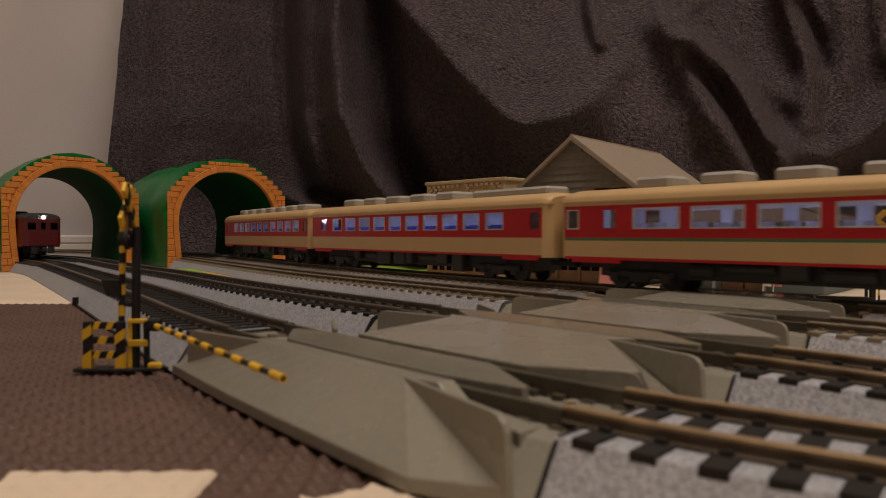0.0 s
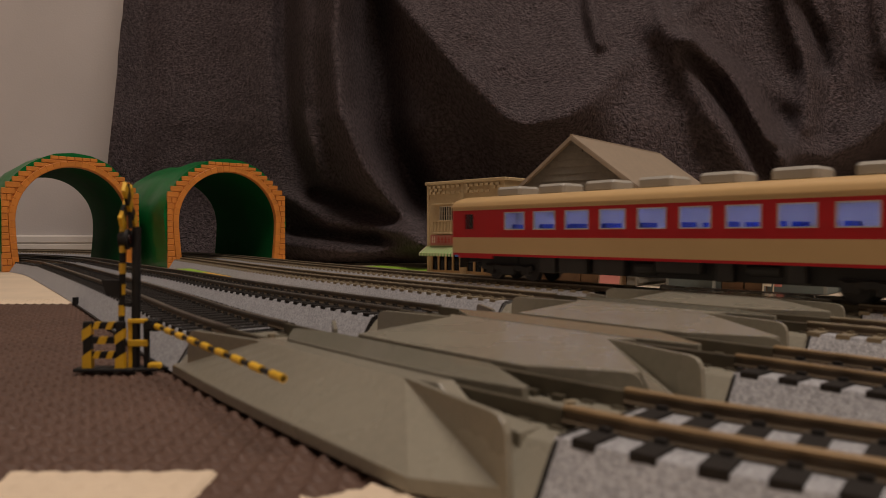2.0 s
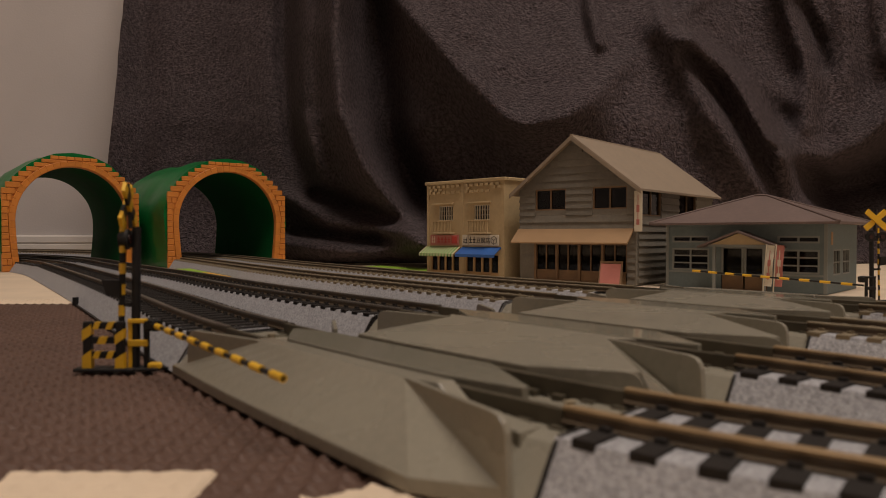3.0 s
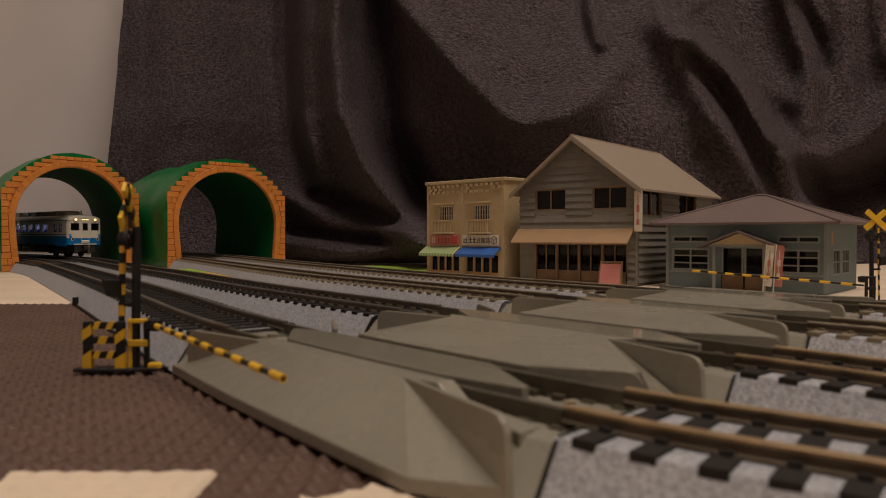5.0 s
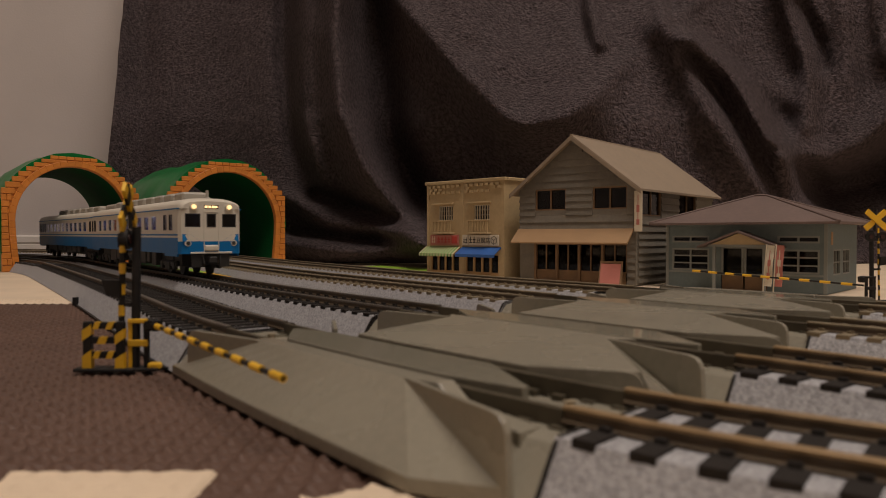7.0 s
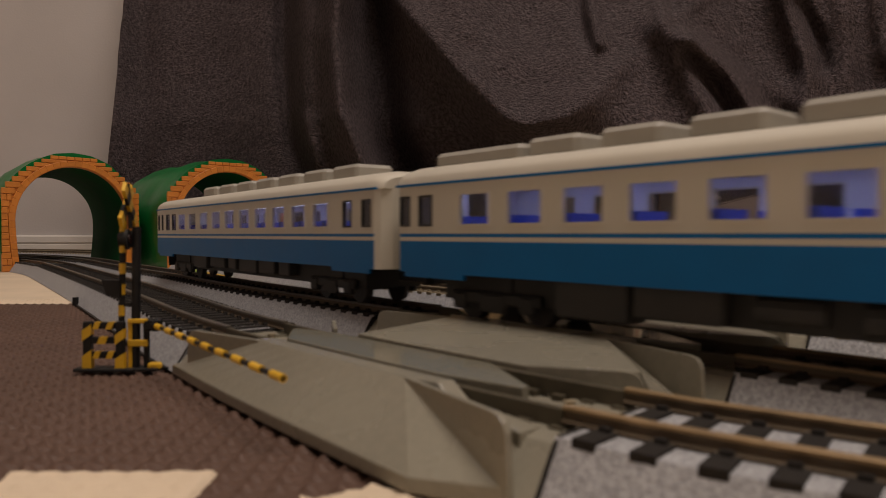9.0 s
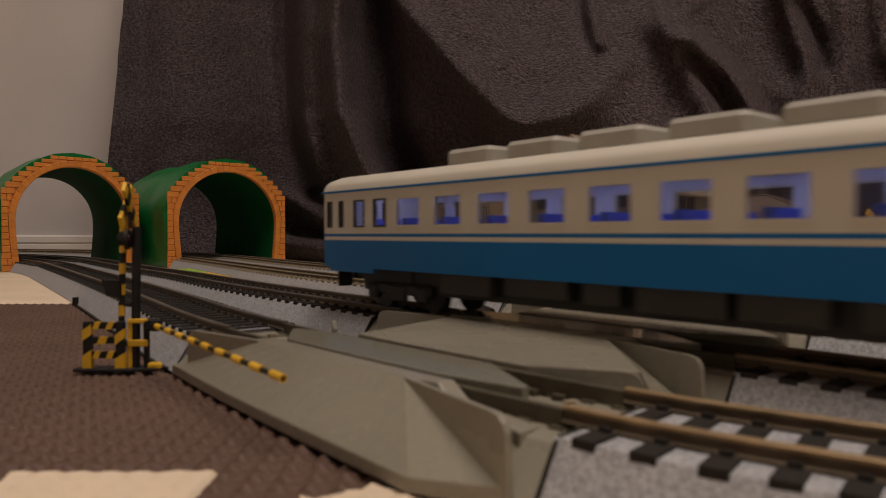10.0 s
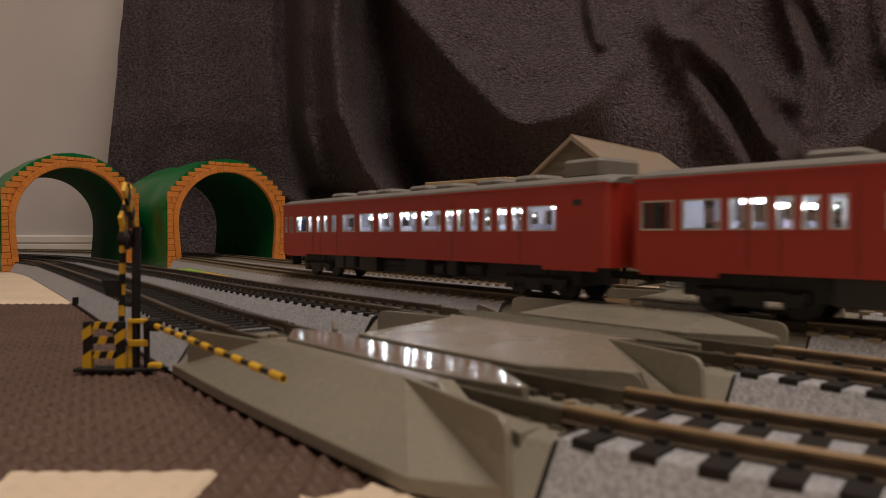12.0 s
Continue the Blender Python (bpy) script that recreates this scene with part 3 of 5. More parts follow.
    for i in range(count):
        a = (i + 0.5) / count
        x, z = arch_at(a, 118.5, 109, 4)
        x2, z2 = arch_at(min(1, a + 0.004), 118.5, 109, 4)
        x1, z1 = arch_at(max(0, a - 0.004), 118.5, 109, 4)
        ang = math.degrees(math.atan2(z2 - z1, x2 - x1))
        brick(0, 7.9, 0, 6.6, y=-0.5, turn=-ang, at=(cx + x, z))
    # outer courses at the sides and the stepped shoulders
    z, row = 0.0, 0
    course = 82 / 13
    while z < 81:
        x, _ = -59.5, 0
        if z > 45:
            x = -math.sqrt(max(0, 63.2 ** 2 - (z + 3 - 49.5) ** 2))
        else:
            x = -62.5 + 4 * max(0, 1 - z / 49) ** 1.5
        w = cx + x
        if w > 2:
            for sgn in (0, 1):
                x0, x1 = (0, round(w, 1)) if not sgn else (W - round(w, 1), W)
                if w > 9 and row % 2:
                    mid = (x0 + x1) / 2
                    brick(x0, mid, z, z + course)
                    brick(mid, x1, z, z + course)
                else:
                    brick(x0, x1, z, z + course)
        z += course
        row += 1
    tops = [88, 93.5, 99, 104, 108.5, 112.5, 116.5]
    lo = 82
    for i, (x, t) in enumerate(zip(xs, tops)):
        x0 = x if i else 6
        zc = (lo + t) / 2
        r = 63.5
        inn = math.sqrt(max(0, r * r - (zc - 47.5) ** 2)) if zc - 47.5 < r else 0
        x1 = cx - inn
        x0 = xs[i]
        if i == 6:
            k = 6
            w = (W - 2 * x0) / k
            for j in range(k):
                brick(x0 + j * w, x0 + (j + 1) * w, lo, t)
        elif x1 - x0 > 2:
            brick(x0 - 2.5, x1, lo, t)
            brick(W - x1, W - x0 + 2.5, lo, t)
        lo = t
    return thing


tunnel(pose(-0.4255, 0.683, 0, 0, 0, 50), "green toy tunnel with an orange brick portal beside the wall", 38.0)
tunnel(pose(-0.291, 0.748, 0, 0, 0, 40), "green toy tunnel with an orange brick portal before the blanket")


# ---- blanket: a hung sheet with folds drawn as ridges and hollows on it
def blanket():
    nx, nz = 360, 230
    Y0 = 915.0
    v = np.ones((nx + 1, 1)) * np.linspace(-520, 466, nz + 1)[None, :]
    left = 225 - 0.115 * np.clip(v, -520, 330)
    u = left + (2050 - left) * np.linspace(0, 1, nx + 1)[:, None]
    depth = np.zeros_like(u)

    def dist(points):
        best, side = np.full_like(u, 1e9), np.zeros_like(u)
        for (ax, ay), (bx, by) in zip(points, points[1:]):
            dx, dy = bx - ax, by - ay
            t = np.clip(((u - ax) * dx + (v - ay) * dy) / (dx * dx + dy * dy), 0, 1)
            ex, ey = u - ax - t * dx, v - ay - t * dy
            d = np.hypot(ex, ey)
            near = d < best
            side = np.where(near, np.sign(dx * ey - dy * ex), side)
            best = np.minimum(best, d)
        return best, side

    def fold(points, width, height, skew=0.0):
        """A ridge (or hollow) along a line; skew makes the side below or left of it steeper."""
        d, side = dist(points)
        w = width * (1 + skew * side)
        depth[:] += height * np.exp(-(d / w) ** 2)

    def ease(t):
        t = np.clip(t, 0, 1)
        return t * t * (3 - 2 * t)

    def lip(points, height, up, down):
        """Cloth that swells towards a hanging lip and drops back sharply under it."""
        d, side = dist(points)
        soft = np.sqrt(d * d + 11.0 ** 2) - 11.0
        depth[:] += height * np.where(side < 0, np.exp(-soft / up), np.exp(-soft / down))

    # hanging swag and what hangs from its high point
    lip([(560, -300), (640, -120), (700, 0), (760, 62), (800, 112), (850, 167), (895, 208), (930, 224), (1000, 206), (1060, 163), (1110, 108), (1150, 64), (1187, 44)],
        78 - 8 * ease((u - 960) / 120) - 46 * ease((u - 1050) / 110), 95, 40 + 34 * ease((u - 960) / 120))
    lip([(790, -60), (825, 50), (868, 112), (945, 143), (1010, 128), (1062, 92), (1105, 76), (1150, 56)], 18, 55, 18)
    spread = np.clip((v - 60) / 320, 0, 1)
    depth[:] += 110 * spread * np.exp(-((u - 1160 - 0.12 * (v - 50)) / (85 + 0.6 * np.clip(v - 50, 0, 400))) ** 2)
    fold([(842, 88), (884, 130), (950, 145), (1015, 131), (1065, 97), (1115, 76)], 21, -12)
    fold([(1040, -60), (1045, 30), (1058, 78)], 13, 20)
    fold([(1018, -60), (1024, 30), (1040, 80)], 12, -16)
    # two long falls from the high point with a deep groove between and behind them
    fold([(1187, 46), (1212, 112), (1262, 195), (1322, 283), (1385, 370), (1430, 440)], 32, 44, 0.2)
    fold([(1187, 50), (1150, 130), (1120, 300)], 60, 20)
    fold([(1212, 92), (1252, 152), (1300, 228), (1352, 312), (1400, 390)], 11, -26)
    fold([(1225, 72), (1290, 128), (1338, 205), (1385, 290), (1440, 380)], 20, 56, 0.2)
    fold([(1330, 140), (1385, 168), (1400, 186)], 24, 9)
    fold([(1385, 206), (1412, 262), (1455, 340), (1500, 420)], 24, -10)
    fold([(1400, 270), (1470, 296), (1530, 256), (1600, 190)], 30, 44, -0.3)
    fold([(1440, 336), (1540, 316), (1640, 246)], 40, -58)
    # upper right
    fold([(1178, -80), (1190, 40)], 12, -26)
    fold([(1215, -60), (1250, 20), (1290, 80)], 22, 14)
    fold([(1370, -60), (1400, 40), (1430, 120), (1425, 220)], 24, 27)
    fold([(1410, 10), (1440, 70), (1452, 120)], 13, -24)
    fold([(1480, -40), (1500, 100), (1490, 220)], 26, 14)
    fold([(1540, -60), (1568, 90), (1640, 200)], 28, 22)
    # left part: long falls
    fold([(222, -200), (212, 100), (198, 300)], 18, 10)
    fold([(262, -200), (258, 100), (250, 320)], 22, -10)
    fold([(400, -200), (420, 100), (440, 320)], 70, 14)
    fold([(510, -120), (505, 100), (520, 260), (560, 335)], 17, -38)
    fold([(545, -120), (538, 60), (535, 200), (565, 330)], 22, 44)
    fold([(605, -120), (592, 60), (605, 200), (650, 300), (720, 385), (770, 460)], 32, 76, 0.25)
    fold([(662, -120), (668, 100), (690, 250), (740, 350)], 34, -62)
    fold([(720, -60), (730, 60), (790, 200), (850, 330)], 60, -16)
    # puddled cloth at the foot
    fold([(500, 345), (580, 390), (660, 405), (740, 420)], 22, 44)
    fold([(560, 345), (640, 372), (700, 392)], 12, -32)
    fold([(480, 425), (580, 440), (660, 446), (770, 440)], 24, 46)
    fold([(520, 410), (620, 420), (700, 425)], 9, -26)
    foot = np.clip((v - 360) / 110, 0, 1)
    depth[:] += 30 * foot ** 2 + 0.15 * np.clip(v, -520, 215) - 0.25 * np.clip((u - 560) / 160, 0, 1) * (np.sqrt((v - 215) ** 2 + 900) + v - 215) / 2
    depth[:] -= 0.12 * ease((u - 1260) / 160) * (np.clip(v, -520, 215) - 100)
    depth[:] += 0.15 * ease((u - 640) / 120) * ease((1120 - u) / 120) * np.clip(v, -300, 140)
    # cloth bends softly: smooth the sheet
    for _ in range(2):
        for ax in (0, 1):
            pad = np.concatenate([depth[:1], depth, depth[-1:]]) if ax == 0 else np.concatenate([depth[:, :1], depth, depth[:, -1:]], axis=1)
            depth[:] = (pad[:-2] + 2 * pad[1:-1] + pad[2:]) / 4 if ax == 0 else (pad[:, :-2] + 2 * pad[:, 1:-1] + pad[:, 2:]) / 4
    depth *= 1.4
    for i in range(nx + 1):
        for j in range(nz + 1):
            q = Vector((u[i, j] / 70, v[i, j] / 90, 2.0))
            depth[i, j] += 4.5 * noise.noise(q) + 1.2 * noise.noise(q * 4)
    verts, faces = [], []
    for i in range(nx + 1):
        for j in range(nz + 1):
            uu = u[i, j]
            y = Y0 + 6 + 190 * ease(float((660 - uu) / 280))
            y -= depth[i, j]
            x = (uu - 784) / 1254.7 * y
            z = max(0.4, 36.5 + (415 - v[i, j]) / 1254.7 * y)
            verts.append((x * S, y * S, z * S))
    for i in range(nx):
        for j in range(nz):
            a = i * (nz + 1) + j
            faces.append((a, a + nz + 1, a + nz + 2, a + 1))
    me = bpy.data.meshes.new("blanket")
    me.from_pydata(verts, [], faces)
    me.materials.append(M["fleece"])
    for f in me.polygons:
        f.use_smooth = True
    ob = tagged(new("blanket", me), "dark brown-grey fleece blanket hung in deep folds behind the houses", "blanket")
    th = ob.modifiers.new("thickness", "SOLIDIFY")
    th.thickness, th.offset = 0.006, 1
    return ob


blanket()


# ---- railcars
def wall_path(bm, pts, z0, z1, mi=0, t=0.9):
    """An upright strip of sheet along a plan path, t thick inwards (towards smaller |x|)."""
    for (xa, ya), (xb, yb) in zip(pts, pts[1:]):
        d = Vector((xb - xa, yb - ya)).normalized()
        n = Vector((-d.y, d.x)) * t
        prism(bm, [(xa, ya, z0), (xb, yb, z0), (xb + n.x, yb + n.y, z0), (xa + n.x, ya + n.y, z0)],
              [(xa, ya, z1), (xb, yb, z1), (xb + n.x, yb + n.y, z1), (xa + n.x, ya + n.y, z1)], mi)


PANES = {}


def pane(parent, x0, x1, z0, z1, side, frame_key, glass_key="pane"):
    """A window with its frame, set into the side wall."""
    w, h = round(x1 - x0, 1), round(z1 - z0, 1)
    key = (w, h, frame_key, glass_key)
    if key not in PANES:
        bm = bmesh.new()
        f = 0.55
        for a, b, c, d in ((-w / 2, w / 2, -h / 2, -h / 2 + f), (-w / 2, w / 2, h / 2 - f, h / 2), (-w / 2, -w / 2 + f, -h / 2 + f, h / 2 - f), (w / 2 - f, w / 2, -h / 2 + f, h / 2 - f)):
            box(bm, a, b, -0.22, 0.8, c, d, 0)
        box(bm, -w / 2 + f, w / 2 - f, 0.15, 0.45, -h / 2 + f, h / 2 - f, 1)
        ob = part("window", bm, [frame_key, glass_key], parent)
        PANES[key] = ob.data
    else:
        ob = new("window", PANES[key])
        ob.parent = parent
    ob.matrix_basis = pose((x0 + x1) / 2 * S, side * 18.0 * S, (z0 + z1) / 2 * S, 0, 0, 0 if side < 0 else 180)
    return ob


def lamp_dot(name, parent, x, y, z, r, key, label, nx=1):
    bm = bmesh.new()
    rod(bm, (x, y, z), (x + nx * 0.7, y, z), r, 12)
    return part(name, bm, key, parent, label)


def railcar(label, bands, windows, doors=(), roof="cream", zb=13.0, zg=39.2, zt=45.6, w0=26.8, w1=36.0, tube="tube_cool",
            seat="seat", boxes=(), box_key="roof_box", cab=0, frame_key="gasket", tank=None, bulbs=(), seed=1, face=None, glow_backing=True, L=130.0):
    """bands: (z0, z1, material) from the sill up; windows and doors: (x0, x1) along the side; cab: which ends have a cab (+1, -1)."""
    rng = random.Random(seed)
    car = empty("railcar", Matrix(), label, "model train", "railcars")
    keys = []
    for _, _, k in bands:
        if k not in keys:
            keys.append(k)
    # sides: strips below and above the windows, pillars between them
    holes = sorted(list(windows) + [d for d in doors])
    for side in (-1, 1):
        bm = bmesh.new()
        y0, y1 = (-18, -17.1) if side < 0 else (17.1, 18)
        for z0, z1, k in bands:
            mi = keys.index(k)
            for a, b in ((z0, min(z1, w0)), (max(z0, w1), z1)):
                if b - a > 0.05:
                    box(bm, -L + 3.5, L - 3.5, y0, y1, a, b, mi)
            a, b = max(z0, w0), min(z1, w1)
            if b - a > 0.05:
                x = -L + 3.5
                for h0, h1 in holes + [(L - 3.5, L - 3.5)]:
                    if h0 > x:
                        box(bm, x, h0, y0, y1, a, b, mi)
                    x = h1
        part("side_wall", bm, keys, car)
        # pale inner lining; some cars get an added solid far panel imitating reflections on far glass
        bm = bmesh.new()
        y0, y1 = (-17.0, -16.6) if side < 0 else (16.6, 17.0)
        if side > 0 and glow_backing:
            box(bm, -L + 4, L - 4, y0, y1, zb + 3, zg - 1.1)
        else:
            box(bm, -L + 4, L - 4, y0, y1, zb + 3, w0)
            box(bm, -L + 4, L - 4, y0, y1, w1, zg - 1.1)
            x = -L + 4
            for h0, h1 in holes + [(L - 4, L - 4)]:
                if h0 > x:
                    box(bm, x, h0, y0, y1, w0, w1)
                x = h1
        part("lining", bm, "interior", car)
        for x0, x1 in windows:
            pane(car, x0, x1, w0, w1, side, frame_key)
        for x0, x1 in doors:
            pane(car, x0, x1, w0, w1, side, "gasket_dark" if roof != "cream" else "red", "pane")
        # lower skirts below the doors
        for x0, x1 in ((-124, -97), (99, 125)):
            bm = bmesh.new()
            box(bm, x0, x1, *((-18, -17.1) if side < 0 else (17.1, 18)), zb - 1.5, zb)
            part("door_skirt", bm, bands[0][2], car)
        # gutter
        bm = bmesh.new()
        ys = (-18.45, -17.6) if side < 0 else (17.6, 18.45)
        box(bm, -L + 2, L - 2, *ys, zg - 0.35, zg + 0.35)
        part("gutter", bm, "blue" if "blue" in keys else bands[-1][2], car)
    # roof: a barrel with softened ends
    bm = bmesh.new()
    rings = []
    m = 14
    stations = [-L, -L + 0.8, -L + 3, -L + 7, -60, 0, 60, L - 7, L - 3, L - 0.8, L]
    for x in stations:
        e = max(0, (abs(x) - (L - 7)) / 7)
        dz, dw = (zt - zg) * 0.32 * e ** 2, 1 - 0.12 * e ** 3
        ring = []
        for i in range(m + 1):
            a = math.pi * i / m
            c, s_ = math.cos(a), math.sin(a)
            ring.append(bm.verts.new((x, -18.2 * dw * math.copysign(abs(c) ** 0.7, c), zg + max(0, (zt - zg - dz)) * abs(s_) ** 0.75)))
        rings.append(ring)
    for r1, r2 in zip(rings, rings[1:]):
        for i in range(m):
            bm.faces.new((r1[i], r1[i + 1], r2[i + 1], r2[i]))
        bm.faces.new((r1[m], r1[0], r2[0], r2[m]))
    bm.faces.new(rings[0][::-1])
    bm.faces.new(rings[-1])
    part("roof", bm, roof, car, smooth=True)
    # ends
    for end in (-1, 1):
        has_cab = cab == end or cab == 2
        path = [(L - 3.6, -18.0), (L - 1.4, -16.6), (L, -13), (L, 13), (L - 1.4, 16.6), (L - 3.6, 18.0)]
        glassed = [(-14.8, -6.3), (-2.7, 2.7), (6.3, 14.8)] if has_cab else [(-3.6, 3.6)]
        cz0, cz1 = (w0 + 1.8, w1 + 0.4) if has_cab else (zb + 3, w1)
        def cut(y):
            """The plan point of the end wall at y."""
            for (xa, ya), (xb, yb) in zip(path, path[1:]):
                if ya <= y <= yb:
                    return (xa + (xb - xa) * (y - ya) / (yb - ya), y)
            return path[-1]
        def run(ya, yb):
            return [cut(ya)] + [p for p in path if ya < p[1] < yb] + [cut(yb)]
        bm = bmesh.new()
        ebands = face if (face and has_cab) else ([(zb, zg, roof)] if not has_cab and roof not in ("roof_grey", "under") else bands)
        ek = []
        for b_ in ebands:
            if b_[2] not in ek:
                ek.append(b_[2])
        for z0, z1, k in ebands:
            mi = ek.index(k)
            for a, b in ((z0, min(z1, cz0)), (max(z0, cz1), z1)):
                if b - a > 0.05:
                    wall_path(bm, run(-18, 18), a, b, mi)
            a, b = max(z0, cz0), min(z1, cz1)
            if b - a > 0.05:
                y = -18.0
                for g0, g1 in glassed + [(18.0, 18.0)]:
                    if g0 > y:
                        wall_path(bm, run(y, g0), a, b, mi)
                    y = g1
        # brow between the end wall and the roof
        mm = pose(0, 0, 0, 0, 0, 0 if end > 0 else 180)
        part("end_wall", bm, ek, car, m=mm)
        if has_cab:
            for g0, g1 in glassed:
                bm = bmesh.new()
                pa, pb = cut(g0), cut(g1)
                wall_path(bm, [(pa[0] - 0.3, g0), (pb[0] - 0.3, g1)], cz0, cz1, 1, 0.3)
                for a, b in ((cz0, cz0 + 0.5), (cz1 - 0.5, cz1)):
                    wall_path(bm, [(pa[0] + 0.12, g0), (pb[0] + 0.12, g1)], a, b, 0, 0.6)
                wall_path(bm, [(pa[0] + 0.12, g0), (pa[0] + 0.12, g0 + 0.5)], cz0 + 0.5, cz1 - 0.5, 0, 0.6)
                wall_path(bm, [(pb[0] + 0.12, g1 - 0.5), (pb[0] + 0.12, g1)], cz0 + 0.5, cz1 - 0.5, 0, 0.6)
                part("cab_window", bm, ["gasket_dark", "pane_dark"], car, m=mm)
            bm = bmesh.new()
            box(bm, L - 0.1, L + 0.3, -4.4, -4.0, zb + 1, cz1 + 1.2)
            box(bm, L - 0.1, L + 0.3, 4.0, 4.4, zb + 1, cz1 + 1.2)
            box(bm, L - 0.1, L + 0.3, -4.0, 4.0, cz1 + 0.8, cz1 + 1.2)
            part("gangway_door_frame", bm, ebands[-1][2], car, m=mm)
        else:
            bm = bmesh.new()
            box(bm, L, L + 2.6, -5.2, -3.9, zb + 2, w1 + 0.5)
            box(bm, L, L + 2.6, 3.9, 5.2, zb + 2, w1 + 0.5)
            box(bm, L, L + 2.6, -3.9, 3.9, w1 - 0.7, w1 + 0.5)
            part("gangway", bm, "under", car, m=mm)
        # coupler and buffer beam
        bm = bmesh.new()
        box(bm, L - 14, L + 2.0, -1.4, 1.4, 8.5, 11.2, 0, 0.3)
        box(bm, L + 1.0, L + 3.6, -2.4, 2.4, 8.0, 11.6, 0, 0.4)
        part("coupler", bm, "bogie", car, m=mm)
        if has_cab:
            bm = bmesh.new()
            for s_ in (-1, 1):
                box(bm, L - 2, L - 0.8, s_ * 8 - 3, s_ * 8 + 3, 5.5, zb + 0.2, 0, 0.3)
                rod(bm, (L, s_ * 5, zb - 1), (L + 1.5, s_ * 4.6, 7.5), 0.45, 6)
            part("snow_guard", bm, "bogie", car, m=mm)
    # floor, ceiling, seats and lights
    bm = bmesh.new()
    box(bm, -L + 4.5, L - 4.5, -16.5, 16.5, zb + 1.5, zb + 2.8)
    part("floor_pan", bm, "under", car)
    bm = bmesh.new()
    box(bm, -L + 4.5, L - 4.5, -16.9, 16.9, zg - 1.0, zg - 0.3)
    part("inner_ceiling", bm, "interior", car)
    bm = bmesh.new()
    box(bm, -L + 22, L - 22, -1.2, 1.2, w1 + 1.1, w1 + 1.7)
    part("light_strip", bm, tube, car, "glowing interior light strip")
    for x in (-L + 19, L - 19):
        bm = bmesh.new()
        box(bm, x - 0.4, x + 0.4, -16.5, -4, zb + 2.8, zg - 1.0)
        box(bm, x - 0.4, x + 0.4, 4, 16.5, zb + 2.8, zg - 1.0)
        part("bulkhead", bm, "interior", car)
    bm = bmesh.new()
    x = -L + 30
    while x < L - 28:
        for y0, y1 in ((-16.2, -4.4), (4.4, 16.2)):
            box(bm, x - 1.0, x + 1.0, y0, y1, zb + 2.8, w0 + 2.8, 0)
            box(bm, x - 5.0, x + 5.0, y0, y1, zb + 2.8, zb + 8.0, 0)
        x += 19.0
    tagged(part("seat_row", bm, seat, car, "rows of bench seats"), kind="stuff")
    for x, z in bulbs:
        bm = bmesh.new()
        bmesh.ops.create_icosphere(bm, subdivisions=2, radius=0.75, matrix=Matrix.Translation((x, -15.9, z)))
        part("led", bm, "bulb_white", car, "bright white light-emitting diode", smooth=True)
    # roof units
    for x0, x1, hw, h in boxes:
        bm = bmesh.new()
        box(bm, x0, x1, -hw, hw, zt - 1.2, zt + h, 0, 1.3)
        unit = part("cooler_box", bm, box_key, car, "grey roof cooler box")
        if x1 - x0 > 14 and h < 5.2:
            bm = bmesh.new()
            rod(bm, ((x0 + x1) / 2, 0, zt + h - 0.1), ((x0 + x1) / 2, 0, zt + h + 0.35), min(hw, 5.5) * 0.8, 16)
            part("fan_ring", bm, box_key, unit)
    # bogies
    for bx in (-90, 90):
        bm = bmesh.new()
        for s_ in (-1, 1):
            box(bm, -17, 17, s_ * 12.6 - 1.1, s_ * 12.6 + 1.1, 5.2, 8.6, 0, 0.5)
            box(bm, -5, 5, s_ * 13.4 - 0.8, s_ * 13.4 + 0.8, 3.0, 8.0, 0, 0.4)
            for ax in (-13, 13):
                box(bm, ax - 2.6, ax + 2.6, s_ * 13.2 - 1.2, s_ * 13.2 + 1.2, 3.4, 8.0, 0, 0.5)
        box(bm, -6, 6, -12, 12, 6.0, 12.5)
        bogie = part("bogie", bm, "bogie", car, m=pose(bx * S, 0, 0))
        for ax in (-13, 13):
            bm = bmesh.new()
            for s_ in (-1, 1):
                rod(bm, (ax, s_ * 7.2, 5.4), (ax, s_ * 8.9, 5.4), 5.4, 20)
                rod(bm, (ax, s_ * 6.6, 5.4), (ax, s_ * 7.2, 5.4), 6.0, 20)
            rod(bm, (ax, -8, 5.4), (ax, 8, 5.4), 1.0, 8)
            part("wheelset", bm, "under", bogie)
    # underfloor tanks, radiators and boxes
    x = -66.0
    while x < 62:
        w = rng.choice((7, 10, 13, 17, 21))
        dz = rng.uniform(5.0, 9.8)
        for s_ in (-1, 1):
            bm = bmesh.new()
            if rng.random() < 0.25:
                r = dz * 0.42
                rod(bm, (x, s_ * 10.5, zb - r), (x + w, s_ * 10.5, zb - r), r, 14)
                part("air_tank", bm, "under", car)
            else:
                box(bm, x, x + w, s_ * 15.5 if s_ < 0 else 7, -7 if s_ < 0 else 15.5, zb - dz, zb + 0.4, 0, 0.5)
                part("equipment_box", bm, "under", car)
        x += w + rng.uniform(1.5, 7.0)
    bm = bmesh.new()
    box(bm, -112, 112, -11.5, 11.5, zb - 7.5, zb + 1.5)
    part("chassis", bm, "bogie", car)
    return car


def row(x0, pitch, w, n):
    return [(x0 + i * pitch, x0 + i * pitch + w) for i in range(n)]


def coolers(x0, pitch, w, n, hw=8.2, h=4.6):
    return [(x0 + i * pitch, x0 + i * pitch + w - 2.5, hw, h) for i in range(n)]


